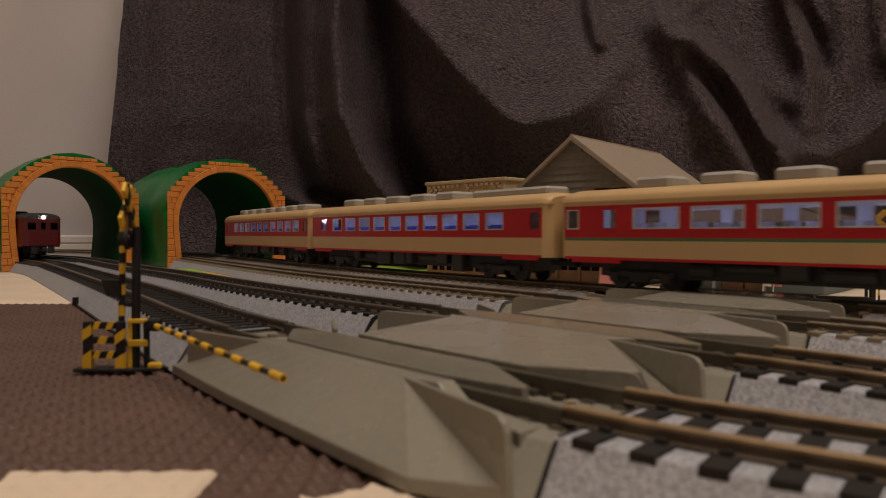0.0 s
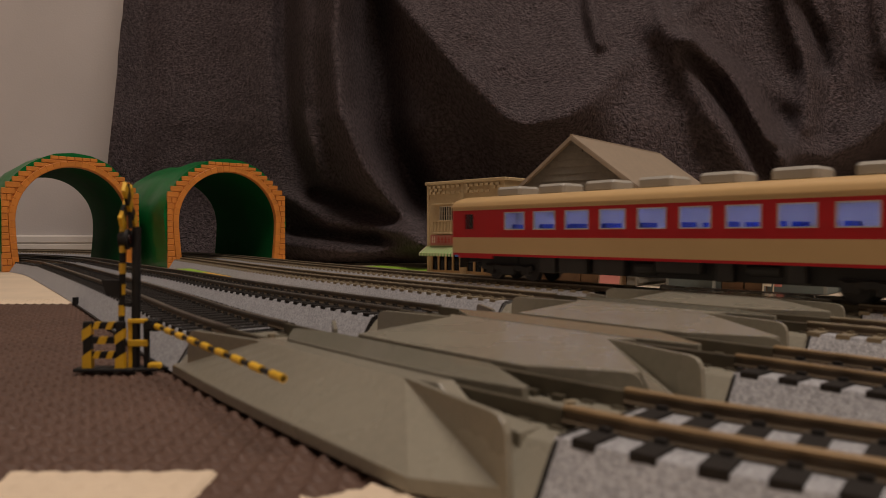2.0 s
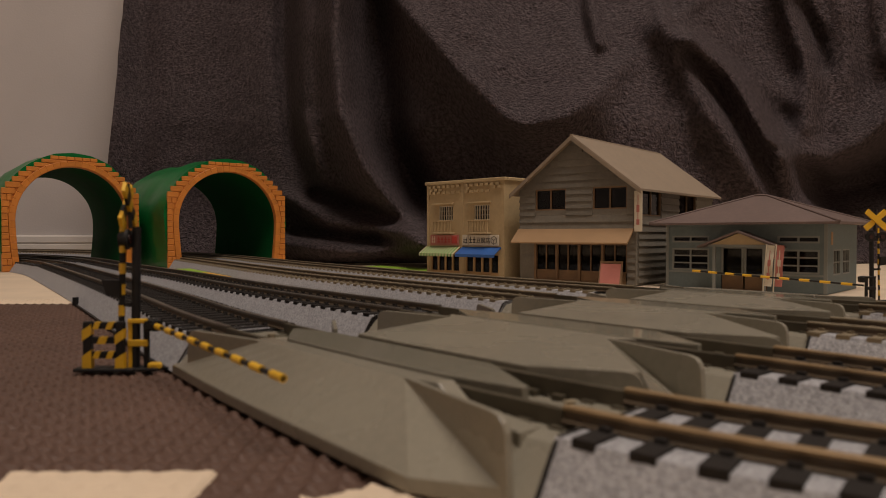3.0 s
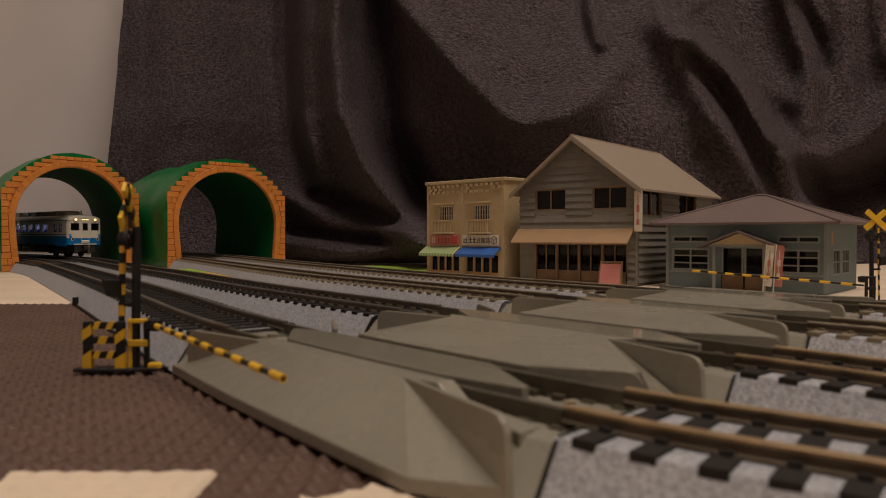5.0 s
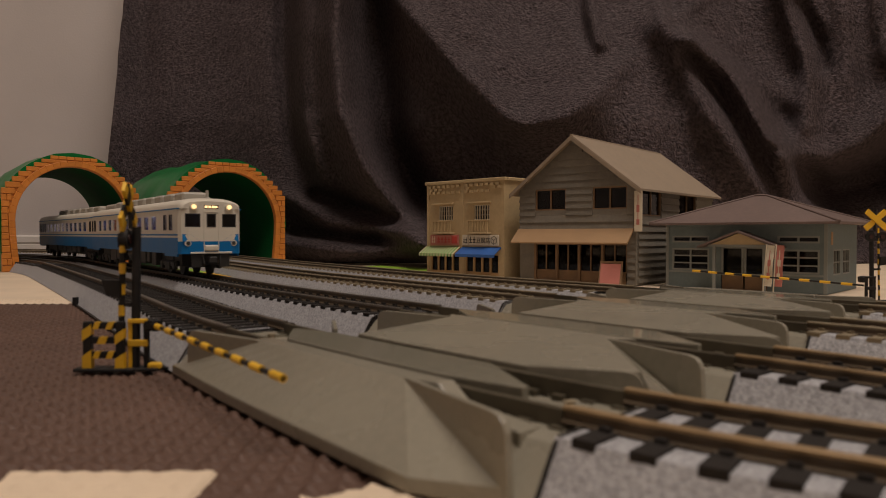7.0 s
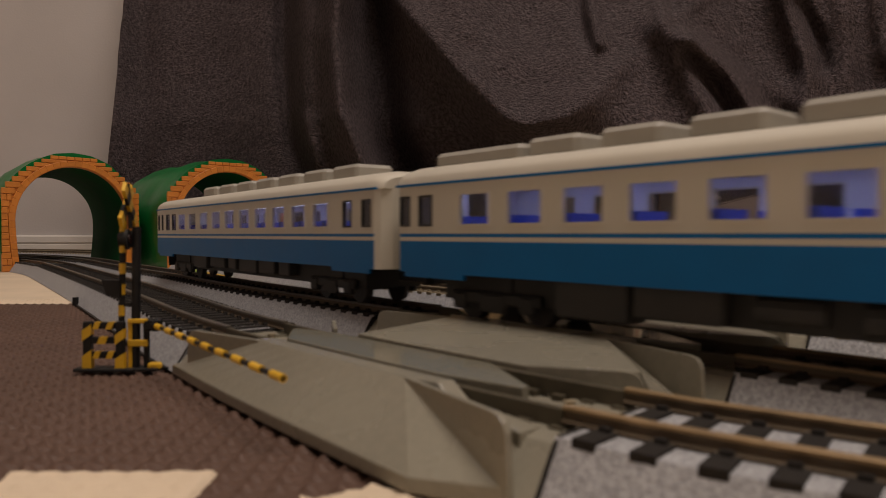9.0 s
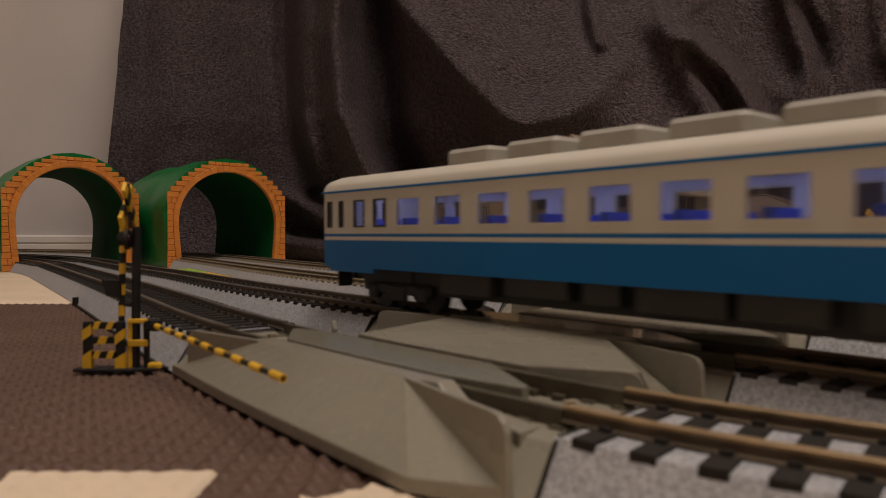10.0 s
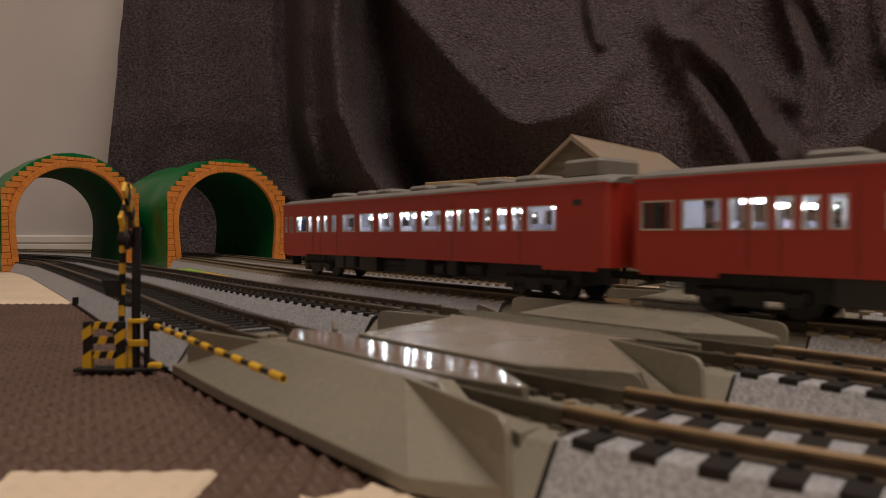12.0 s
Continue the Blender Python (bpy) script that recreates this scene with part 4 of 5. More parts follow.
CREAM_RED = [(13.0, 14.2, "red"), (14.2, 22.8, "cream"), (22.8, 37.6, "red"), (37.6, 39.4, "cream")]
CREAM_GREEN = [(13.0, 14.2, "red"), (14.2, 21.6, "cream"), (21.6, 22.9, "green_line"), (22.9, 37.6, "red"), (37.6, 39.4, "cream")]
IVORY_BLUE = [(13.2, 22.5, "blue"), (22.5, 23.7, "ivory"), (23.7, 24.7, "blue"), (24.7, 39.2, "ivory")]
RED_ALL = [(13.0, 42.0, "vermilion")]
MAROON_ALL = [(13.4, 39.6, "maroon")]

express = [
    railcar("cream and red express railcar, tail car, lit inside", CREAM_RED, row(-88, 20.2, 14.2, 10), [(-119, -111), (118, 126)], roof="cream", zg=39.4,
            boxes=coolers(-104, 30, 20, 7), cab=-1, seed=1, L=132.0),
    railcar("cream and red express railcar with blue seats, lit inside", CREAM_RED, row(-94, 19.9, 14.4, 10), [(-114, -104), (119.5, 127)], roof="cream", zg=39.4,
            boxes=coolers(-96, 30, 21, 5) + [(60, 122, 8, 3.6)], cab=-1, seed=2, L=132.0),
    railcar("cream and red first-class railcar with a green line", CREAM_GREEN, [(-127, -120)] + row(-90.5, 27.6, 22.5, 7), [(-107, -99), (106, 114)], roof="cream", zg=39.4,
            boxes=coolers(-96, 31, 20, 6), cab=0, seat="seat_pale", seed=3, glow_backing=False, L=132.0),
]
local = [
    railcar("ivory and blue local railcar, tail car, lit inside", IVORY_BLUE, row(-84.8, 18.75, 12.7, 10),
            [(-126, -122.6), (-118.3, -115.2), (-108.8, -102.2), (-97, -89.8), (107.5, 113.7), (120.3, 126.3)], roof="ivory", zb=13.2,
            boxes=coolers(-72, 25.4, 21.5, 7), cab=-1, seed=5, frame_key="ivory", glow_backing=False, L=131.6),
    railcar("ivory and blue local railcar, front car with lit lamps", IVORY_BLUE, row(-98.8, 18.6, 12.4, 10),
            [(-126.3, -121.2), (-117, -110.6), (97, 103.5), (109, 115.5)], roof="ivory", zb=13.2,
            boxes=[(-121, -84.5, 8.5, 3.8)] + coolers(-82.5, 23.8, 20, 8), cab=1, seed=6, frame_key="ivory", glow_backing=False,
            face=[(13.2, 20.4, "blue"), (20.4, 39.2, "ivory")]),
]
commuter = [
    railcar("all-vermilion commuter railcar with bright inside lamps", RED_ALL,
            [(-124.9, -122.1), (-118.3, -115), (-109.4, -95.3), (-93.4, -88.3), (-82.6, -77.5), (-74.2, -69), (-64.8, -59.6), (-52.6, -39.4), (-34.3, -20.7), (-15.5, -1.9), (3.8, 17.8), (21.6, 36.2), (39.9, 45.5), (47.9, 53.1), (56.8, 62), (65.3, 70.4), (74.2, 79.3), (82.6, 88.3), (91.1, 106.1)],
            [], roof="roof_grey", zb=13.0, zg=42.0, zt=45.8, w0=25.7, w1=35.2, tube="tube_white", seat="seat_pale",
            boxes=[(-84.5, -69.5, 8, 2.4), (-55.4, -41.3, 8, 2.4), (-35.7, -21.6, 8, 2.4), (-3.8, 11.3, 8, 2.4), (17.8, 31.9, 8, 2.4), (47.9, 62.9, 8, 2.4), (72.3, 86.4, 8, 2.4), (102.4, 121.1, 11, 6.2)],
            box_key="roof_grey", cab=-1, seed=8, glow_backing=False, L=131.5, bulbs=[(-107, 34.0), (-91.1, 34.2), (-79.8, 33.8), (-72.3, 34.0), (-42.3, 33.6), (-26.3, 32.7), (-13.1, 33.4), (6.6, 33.8), (13.1, 33.1), (24.4, 33.9), (42.3, 33.4), (51.6, 34.2), (59.2, 34.4), (76.1, 33.4), (85.4, 33.7), (103.3, 34.6)]),
    railcar("all-vermilion commuter railcar behind the leading one", RED_ALL,
            [(-123.5, -111.7), (-108.9, -96.2), (-93.9, -88.7), (-87.3, -82.2), (-80.3, -75.1), (-73.2, -68.5), (-66.2, -61.5), (-52.6, -40.4), (-31.9, -19.7), (-11.3, 0.9), (9.4, 21.6), (30, 35.7), (38.5, 44.1), (46.9, 52.6), (60.1, 72.3), (78.9, 91.1), (98.6, 110.8)],
            [], roof="roof_grey", zb=13.0, zg=42.0, zt=45.8, w0=25.7, w1=35.2, tube="tube_white", seat="seat_pale",
            boxes=[(-77.0, -62.0, 8, 2.4), (-48.8, -34.7, 8, 2.4), (-18.8, -4.7, 8, 2.4), (11.3, 25.4, 8, 2.4), (41.3, 56.3, 8, 2.4)],
            box_key="roof_grey", cab=1, seed=9, glow_backing=False, L=128.7, bulbs=[(-90.1, 34.0), (-85.4, 34.0), (-78.9, 32.5), (-71.4, 32.1), (-62, 34.4)]),
]
departing = [
    railcar("dark red railcar with a white head lamp, leaving the tunnel", MAROON_ALL, row(-100, 20.6, 13.5, 10), [], roof="under", zb=13.4, zg=39.6,
            boxes=coolers(-90, 40, 16, 5, 7, 2.4), cab=1, seed=11, box_key="under", tube="roof_grey", seat="seat_pale"),
]

# front details of the ivory and blue car
front = local[1]
lamp_dot("head_lamp", front, 131.0, -10.2, 40.3, 1.25, "bulb_warm", "lit warm head lamp")
lamp_dot("head_lamp", front, 131.0, 10.2, 40.3, 1.25, "bulb_warm", "lit warm head lamp")
for s_ in (-1, 1):
    bm = bmesh.new()
    rod(bm, (124, s_ * 10.2, 40.3), (131.1, s_ * 10.2, 40.3), 2.2, 16)
    part("lamp_housing", bm, "ivory", front, smooth=True)
    bm = bmesh.new()
    rod(bm, (127.6, s_ * 13.2, 19.4), (130.0, s_ * 13.2, 19.4), 1.9, 14)
    ring = part("tail_lamp", bm, "ivory", front)
    bm = bmesh.new()
    rod(bm, (129.6, s_ * 13.2, 19.4), (130.3, s_ * 13.2, 19.4), 1.1, 12)
    part("lens", bm, "gasket_dark", ring)
    bm = bmesh.new()
    prism(bm, [(130.02, s_ * 18 * 0.9, 20.4), (130.02, s_ * 6.5, 20.4), (130.02, s_ * 12, 24.6), (129.2, s_ * 16.2, 24.6)],
          [(129.3, s_ * 18 * 0.9, 20.4), (129.6, s_ * 6.5, 20.4), (129.6, s_ * 12, 24.6), (128.6, s_ * 16.2, 24.6)])
    part("corner_flash", bm, "blue", front)
bm = bmesh.new()
box(bm, 127, 130.0, -4.8, 4.8, 38.8, 42.0, 0, 0.5)
sign = part("destination_box", bm, "gasket_dark", front)
bm = bmesh.new()
for y in (-2.9, -0.9, 1.1, 2.8):
    box(bm, 130.0, 130.25, y - 0.75, y + 0.75, 39.7, 41.0)
part("destination_lettering", bm, "bulb_warm", sign, "glowing unreadable destination marks")
bm = bmesh.new()
box(bm, 129.6, 131.0, -4.2, 4.2, 14.8, 18.4, 0, 0.8)
part("coupler_cover", bm, "ivory", front)
bm = bmesh.new()
box(bm, 129.7, 130.4, -12, 12, 13.3, 14.4, 0, 0.2)
part("buffer_beam", bm, "ivory", front)
bm = bmesh.new()
rod(bm, (118, 1.5, 45), (118, 1.5, 50.5), 0.9, 8)
box(bm, 116.5, 119.5, 0, 3, 45, 46.6, 0, 0.3)
part("horn", bm, "roof_box", front)
bm = bmesh.new()
rod(bm, (129.4, 0, 41.2), (130.6, 0, 41.2), 1.5, 14)
part("head_lamp", bm, "bulb_white", departing[0], "bright white head lamp")

# vents and door joints on the vermilion cars
for car in commuter:
    for x0, x1, z0, z1 in ((114.1, 118.3, 34.6, 36.8),):
        bm = bmesh.new()
        box(bm, x0, x1, -18.12, -17.8, z0, z1)
        part("vent", bm, "gasket_dark", car)
    for x in (-88.3, -78.9, -59.2, 43.9, 86.9):
        bm = bmesh.new()
        box(bm, x, x + 0.3, -18.1, -17.9, 14.0, 38.5)
        part("door_joint", bm, "maroon", car)

# blue blind drawn behind the first wide window of the leading commuter car
bm = bmesh.new()
box(bm, -106.5, -95.5, -16.3, -15.9, 26.0, 35.0)
part("window_blind", bm, "blue", commuter[0], "bright blue window blind")

TRAINS = []
PITCH, LONG_PITCH = 268, 264.8
for k, cars, times in (
        (4, express, [(0, 155), (0.5, 264), (1.0, 382), (1.5, 497), (2.5, 722), (2.8, 790), (3.4, 926), (4.4, 1084), (12.0, 1084)]),
        (2, local, [(0, -896), (2.6, -896), (3.4, -776), (4.8, -512), (5.5, -403), (6.0, -300), (6.5, -172), (7.0, -48), (7.2, 2), (9.0, 435), (9.5, 544), (10.0, 656), (10.5, 768), (10.7, 811), (11.4, 936), (12, 936)]),
        (3, commuter, [(0, 1015), (9.8, 1015), (10.2, 936), (10.8, 804), (11.0, 758), (11.5, 642), (12.0, 520)]),
        (1, departing, [(0, -232), (0.8, -387), (1.6, -497), (12, -497)])):
    for i, car in enumerate(cars):
        TRAINS.append((k, car, [(t, s + i * (LONG_PITCH if cars is commuter else 266.3 if cars is local else PITCH)) for t, s in times]))


# ---- buildings; local x along the front, y into the depth, z up
def slab(name, parent, key, x0, x1, y0, y1, z0, z1, bevel=0.0, label=""):
    bm = bmesh.new()
    box(bm, x0, x1, y0, y1, z0, z1, 0, bevel)
    return part(name, bm, key, parent, label)


def holed_wall(name, parent, key, x0, x1, z0, z1, t, holes, label="", m=None):
    """A wall in its own x-z plane, from y = 0 to t, with rectangular openings (xa, xb, za, zb)."""
    xs = sorted({x0, x1, *[h[0] for h in holes], *[h[1] for h in holes]})
    zs = sorted({z0, z1, *[h[2] for h in holes], *[h[3] for h in holes]})
    bm = bmesh.new()
    for xa, xb in zip(xs, xs[1:]):
        run = None
        for za, zb in zip(zs, zs[1:]):
            cx, cz = (xa + xb) / 2, (za + zb) / 2
            solid = not any(h[0] < cx < h[1] and h[2] < cz < h[3] for h in holes)
            if solid:
                run = (run[0], zb) if run else (za, zb)
            if run and (not solid or zb == zs[-1]):
                box(bm, xa, xb, 0, t, run[0], run[1])
                run = None
    return part(name, bm, key, parent, label, m=m)


def window(parent, key, x0, x1, z0, z1, y=0.0, bars_x=1, bars_z=0, name="window", m=None, t=0.8, pane_key="shop_pane"):
    bm = bmesh.new()
    box(bm, x0, x0 + t, y - 0.3, y + 1.0, z0, z1)
    box(bm, x1 - t, x1, y - 0.3, y + 1.0, z0, z1)
    box(bm, x0 + t, x1 - t, y - 0.3, y + 1.0, z0, z0 + t)
    box(bm, x0 + t, x1 - t, y - 0.3, y + 1.0, z1 - t, z1)
    for i in range(bars_x):
        c = x0 + (x1 - x0) * (i + 1) / (bars_x + 1)
        box(bm, c - t / 2, c + t / 2, y - 0.2, y + 0.8, z0 + t, z1 - t)
    for i in range(bars_z):
        c = z0 + (z1 - z0) * (i + 1) / (bars_z + 1)
        box(bm, x0 + t, x1 - t, y - 0.1, y + 0.7, c - t / 2.4, c + t / 2.4)
    ob = part(name, bm, key, parent, m=m)
    bm = bmesh.new()
    box(bm, x0 + t * 0.6, x1 - t * 0.6, y + 1.0, y + 1.25, z0 + t * 0.6, z1 - t * 0.6)
    part("pane", bm, pane_key, ob)
    return ob


def bars(name, parent, key, x0, x1, z0, z1, n, y, seed=0):
    """Plain bars in place of writing that cannot be read."""
    rng = random.Random(seed)
    bm = bmesh.new()
    w = (x1 - x0) / n
    for i in range(n):
        a = x0 + i * w
        h = (z1 - z0)
        box(bm, a + w * 0.12, a + w * 0.85, y - 0.12, y, z0 + h * rng.uniform(0, 0.12), z0 + h * rng.uniform(0.18, 0.3))
        box(bm, a + w * 0.12, a + w * 0.85, y - 0.12, y, z0 + h * rng.uniform(0.45, 0.5), z0 + h * rng.uniform(0.6, 0.7))
        box(bm, a + w * 0.4, a + w * 0.58, y - 0.13, y, z0 + h * 0.05, z1)
    return part(name, bm, key, parent)


def small_shop():
    W, D, H = 90.0, 62.0, 84.0
    shop = empty("shop_building", pose(-0.014, 0.636, 0, 0, 0, -45), "cream two-storey double shop with green and blue awnings", "model house", "houses")
    holes = [(15, 32, 48.5, 61), (57, 74, 48.5, 61), (5, 40, 0.0, 20), (47, 84, 0.0, 20)]
    front = holed_wall("front_wall", shop, "shop_cream", 0, W, 0, H - 4, 2.5, holes)
    slab("side_wall", shop, "shop_cream", W - 2.5, W, 2.5, D, 0, H - 5)
    slab("side_wall", shop, "shop_cream", 0, 2.5, 2.5, D, 0, H - 5)
    slab("back_wall", shop, "shop_cream", 2.5, W - 2.5, D - 2.5, D, 0, H - 5)
    # added inner surfaces, coloured near-black for the shade indoors
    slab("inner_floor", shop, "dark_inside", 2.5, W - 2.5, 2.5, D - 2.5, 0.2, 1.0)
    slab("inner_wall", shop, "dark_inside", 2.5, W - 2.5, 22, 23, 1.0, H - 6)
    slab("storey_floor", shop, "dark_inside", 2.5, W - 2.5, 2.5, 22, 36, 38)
    roof = slab("roof", shop, "shop_cream", -0.6, W + 0.6, 0.5, D + 0.6, H - 5, H - 3)
    slab("cornice", roof, "shop_cream", -1.6, W + 1.6, -1.8, 2.0, H - 4, H - 1.2, 0.4)
    slab("cornice", roof, "shop_cream", W - 1, W + 1.7, 2.0, D + 1, H - 4, H - 1.2, 0.4)
    for i in range(2):
        for r in range(3):
            x = (2.5 if i == 0 else 47) + (2.0 if r % 2 else 0)
            while x < (42 if i == 0 else 86):
                slab("dentil", front, "shop_cream", x, x + 3.4, -1.7, 0, H - 7.2 - r * 2.6, H - 5.0 - r * 2.6) if (r == 0 or int(x) % 3) else None
                x += 5.8
    for x in (0.0, 42.0, W - 3.2):
        slab("pilaster", front, "shop_cream", x, x + 3.2, -0.6, 0, 0, H - 4)
    for i, (x0, x1) in enumerate(((15, 32), (57, 74))):
        w = window(shop, "sign_white", x0, x1, 48.5, 61, 0.6, 5, 2, t=0.6)
        slab("hood", w, "shop_cream", x0 - 6, x1 + 2, -3, 0.2, 62.3, 63.6, 0.2)
        slab("railing_base", w, "shop_cream", x0 - 4, x1 + 2, -5, 0, 36.8, 38.2, 0.2)
        for j in range(13):
            a = x0 - 3.6 + j * (x1 - x0 + 5) / 12.4
            slab("baluster", w, "shop_cream", a, a + 0.9, -4.6, -3.8, 38.2, 47.6)
        slab("rail_top", w, "shop_cream", x0 - 4, x1 + 2, -4.9, -3.5, 47.6, 48.6)
    # signs
    s1 = slab("shop_sign", shop, "sign_pink", 5.5, 40, -1.6, -0.4, 27.2, 36, 0.2, "faded red shop sign")
    bars("sign_marks", s1, "ink_red", 14, 31, 29, 34.5, 4, -1.6, 3)
    bars("sign_marks", s1, "sign_white", 7, 12, 29, 35, 2, -1.6, 4)
    slab("sign_picture", s1, "ink_red", 32, 38.5, -1.85, -1.6, 28.6, 34.8, 0.2)
    s2 = slab("shop_sign", shop, "sign_white", 44.5, 85, -1.6, -0.4, 27.2, 36, 0.2, "cream shop sign with black characters")
    slab("sign_rule", s2, "ink", 51.2, 51.6, -1.75, -1.6, 27.6, 35.6)
    slab("sign_rule", s2, "ink", 74.6, 75.0, -1.75, -1.6, 27.6, 35.6)
    bars("sign_marks", s2, "ink", 45.5, 50.5, 29, 34, 2, -1.6, 6)
    bars("sign_marks", s2, "ink", 52.2, 60.4, 29, 34.6, 2, -1.6, 7)
    fc = bpy.data.curves.new("sign_text", "FONT")
    fc.body, fc.size, fc.extrude = "豆腐店", 0.0052, 0.0001
    tx = new("sign_text", fc)
    me = bpy.data.meshes.new_from_object(tx.evaluated_get(bpy.context.evaluated_depsgraph_get()))
    bpy.data.objects.remove(tx)
    me.materials.append(M["ink"])
    ob = new("sign_text", me)
    ob.parent = s2
    ob.matrix_basis = pose(60.6 * S, -1.7 * S, 29.5 * S, 90, 0, 0)
    # cube emblem drawn in plain lines
    bm = bmesh.new()
    c = [(80 + 3.4 * math.cos(math.pi / 6 + i * math.pi / 3), 31.6 + 3.4 * math.sin(math.pi / 6 + i * math.pi / 3)) for i in range(6)]
    for (xa, za), (xb, zb) in list(zip(c, c[1:] + c[:1])) + [((80, 31.6), c[0]), ((80, 31.6), c[2]), ((80, 31.6), c[4])]:
        rod(bm, (xa, -1.7, za), (xb, -1.7, zb), 0.22, 4)
    part("sign_emblem", bm, "ink", s2)
    # awnings
    def awning(x0, x1, keys, stripes, label):
        bm = bmesh.new()
        w = (x1 - x0) / stripes
        for i in range(stripes):
            a, b = x0 + i * w, x0 + (i + 1) * w
            prof = [(-0.2, 26.0), (-9.5, 20.0), (-9.5, 17.6), (-9.1, 17.6), (-9.1, 19.6), (-0.2, 25.3)]
            prism(bm, [(a, y, z) for y, z in prof], [(b, y, z) for y, z in prof], i % len(keys))
        return part("awning", bm, keys, shop, label)
    awning(-1, 41, ["awning_pale", "awning_green"], 23, "green and cream striped awning")
    awning(43.5, 87, ["awning_blue"], 1, "plain blue awning")
    # shop fronts
    for x0, x1, n in ((5, 40, 4), (47, 84, 4)):
        w = (x1 - x0) / n
        for i in range(n):
            a = x0 + i * w
            door = window(shop, "wood_light", a, a + w, 4.2, 20, 0.4, 0, 0, "shopfront_panel", t=0.9)
            slab("kick_panel", door, "wood_light", a, a + w, 0.2, 1.2, 0.2, 4.1)


small_shop()


def wooden_house():
    W, D, E, P = 98.0, 150.0, 72.0, 109.5
    house = empty("wooden_house", pose(0.061, 0.562, 0, 0, 0, -40), "grey clapboard two-storey shop house with a tan gable roof", "model house", "houses")
    ups = [(14.5, 41.5, 54.8, 71), (64, 91, 54.8, 71)]
    shopf = (14.5, 91, 0.0, 29.5)
    front = holed_wall("front_wall", house, "house_grey", 0, W, 0, E, 2.5, ups + [shopf])
    bm = bmesh.new()
    prism(bm, [(0, 0, E), (W, 0, E), (W / 2, 0, P - 2)], [(0, 2.5, E), (W, 2.5, E), (W / 2, 2.5, P - 2)])
    part("gable", bm, "house_grey", front)
    side_holes = [(8, 42, 50, 70), (76, 112, 50, 68)]
    side = holed_wall("side_wall", house, "house_grey", 2.5, D, 0, E, 2.5, side_holes, m=pose(W * S, 0, 0, 0, 0, 90))
    for a, b, c, d in side_holes:
        window(side, "wood", a, b, c, d, 0.4, 1, 0, m=None)
    slab("side_wall", house, "house_grey", 0, 2.5, 2.5, D, 0, E)
    slab("back_wall", house, "house_grey", 2.5, W - 2.5, D - 2.5, D, 0, E)
    # rooms behind the windows: shade painted on an added wall and floors
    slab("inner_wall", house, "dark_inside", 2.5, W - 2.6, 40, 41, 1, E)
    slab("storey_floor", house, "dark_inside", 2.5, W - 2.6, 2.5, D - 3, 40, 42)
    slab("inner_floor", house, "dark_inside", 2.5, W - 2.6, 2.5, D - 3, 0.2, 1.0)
    # clapboards of the front, cut at the openings and the gable
    rng = random.Random(3)
    def board(parent, xa, xb, z, h, m=None):
        if xb - xa < 1:
            return
        bm = bmesh.new()
        o = 1.2 + rng.uniform(-0.12, 0.12)
        prism(bm, [(xa, -o, z), (xb, -o, z), (xb, 0.2, z), (xa, 0.2, z)], [(xa, -0.12, z + h), (xb, -0.12, z + h), (xb, 0.2, z + h), (xa, 0.2, z + h)])
        part("board", bm, "house_grey", parent, m=m)
    z, h = 30.0, 5.2
    while z < P - 8:
        half = W / 2 if z + h < E else (W / 2) * (P - 2 - z - h) / (P - 2 - E)
        x0, x1 = W / 2 - half, W / 2 + half
        cuts = [(a, b) for a, b, c, d in ups if z + h > c - 0.5 and z < d + 0.5]
        x = x0
        for a, b in cuts + [(x1, x1)]:
            board(front, x, min(a, x1) if a < x1 else x1, z, h)
            x = b
        z += h
    z = 2.0
    while z + h < E - 2:
        cuts = [(a, b) for a, b, c, d in side_holes if z + h > c - 0.5 and z < d + 0.5]
        x = 2.6
        for a, b in cuts + [(D, D)]:
            board(side, x, a, z, h)
            x = b
        z += h
    for x0, x1 in ((0, 14), (91.4, W)):
        z = 1.0
        while z < 28:
            board(front, x0, x1, z, h) if x0 > 50 else None
            z += h
    # windows
    for a, b, c, d in ups:
        window(house, "wood", a, b, c, d, 0.5, 1, 0, t=0.9)
    n = 4
    w = (shopf[1] - shopf[0]) / n
    for i in range(n):
        a = shopf[0] + i * w
        leaf = window(house, "wood", a, a + w, 8.6, 29.5, 0.4, 1, 0, "shopfront_panel", t=0.9)
        slab("kick_panel", leaf, "wood", a + 0.9, a + w - 0.9, 0.6, 1.4, 0.3, 8.5)
        slab("post", leaf, "wood", a - 1.0, a + 1.0, -0.5, 1.5, 0.2, 29.5)
    # awning
    bm = bmesh.new()
    prof = [(-0.8, 41.0), (-11.5, 30.6), (-11.5, 29.6), (-10.8, 29.6), (-0.8, 39.6)]
    prism(bm, [(-1.0, y, z) for y, z in prof], [(W - 1.5, y, z) for y, z in prof])
    part("awning", bm, "awning_tan", house, "tan sloping awning")
    # roof: two slopes with overhang
    roof = None
    for sgn in (-1, 1):
        bm = bmesh.new()
        ox = W / 2 + sgn * (W / 2 + 6)
        oz = E - 4.5
        ring = [(W / 2, P + 0.6), (ox, oz + 0.8), (ox, oz - 0.8), (W / 2, P - 1.4)]
        prism(bm, [(x, -6, z) for x, z in ring], [(x, D + 6, z) for x, z in ring])
        roof = part("roof_slope", bm, "house_roof", house)
        bm = bmesh.new()
        ring = [(W / 2, P - 0.2), (ox, oz - 0.0), (ox, oz - 2.8), (W / 2, P - 3.4)]
        prism(bm, [(x, -6.8, z) for x, z in ring], [(x, -6.05, z) for x, z in ring])
        part("bargeboard", bm, "house_roof", roof)
    bm = bmesh.new()
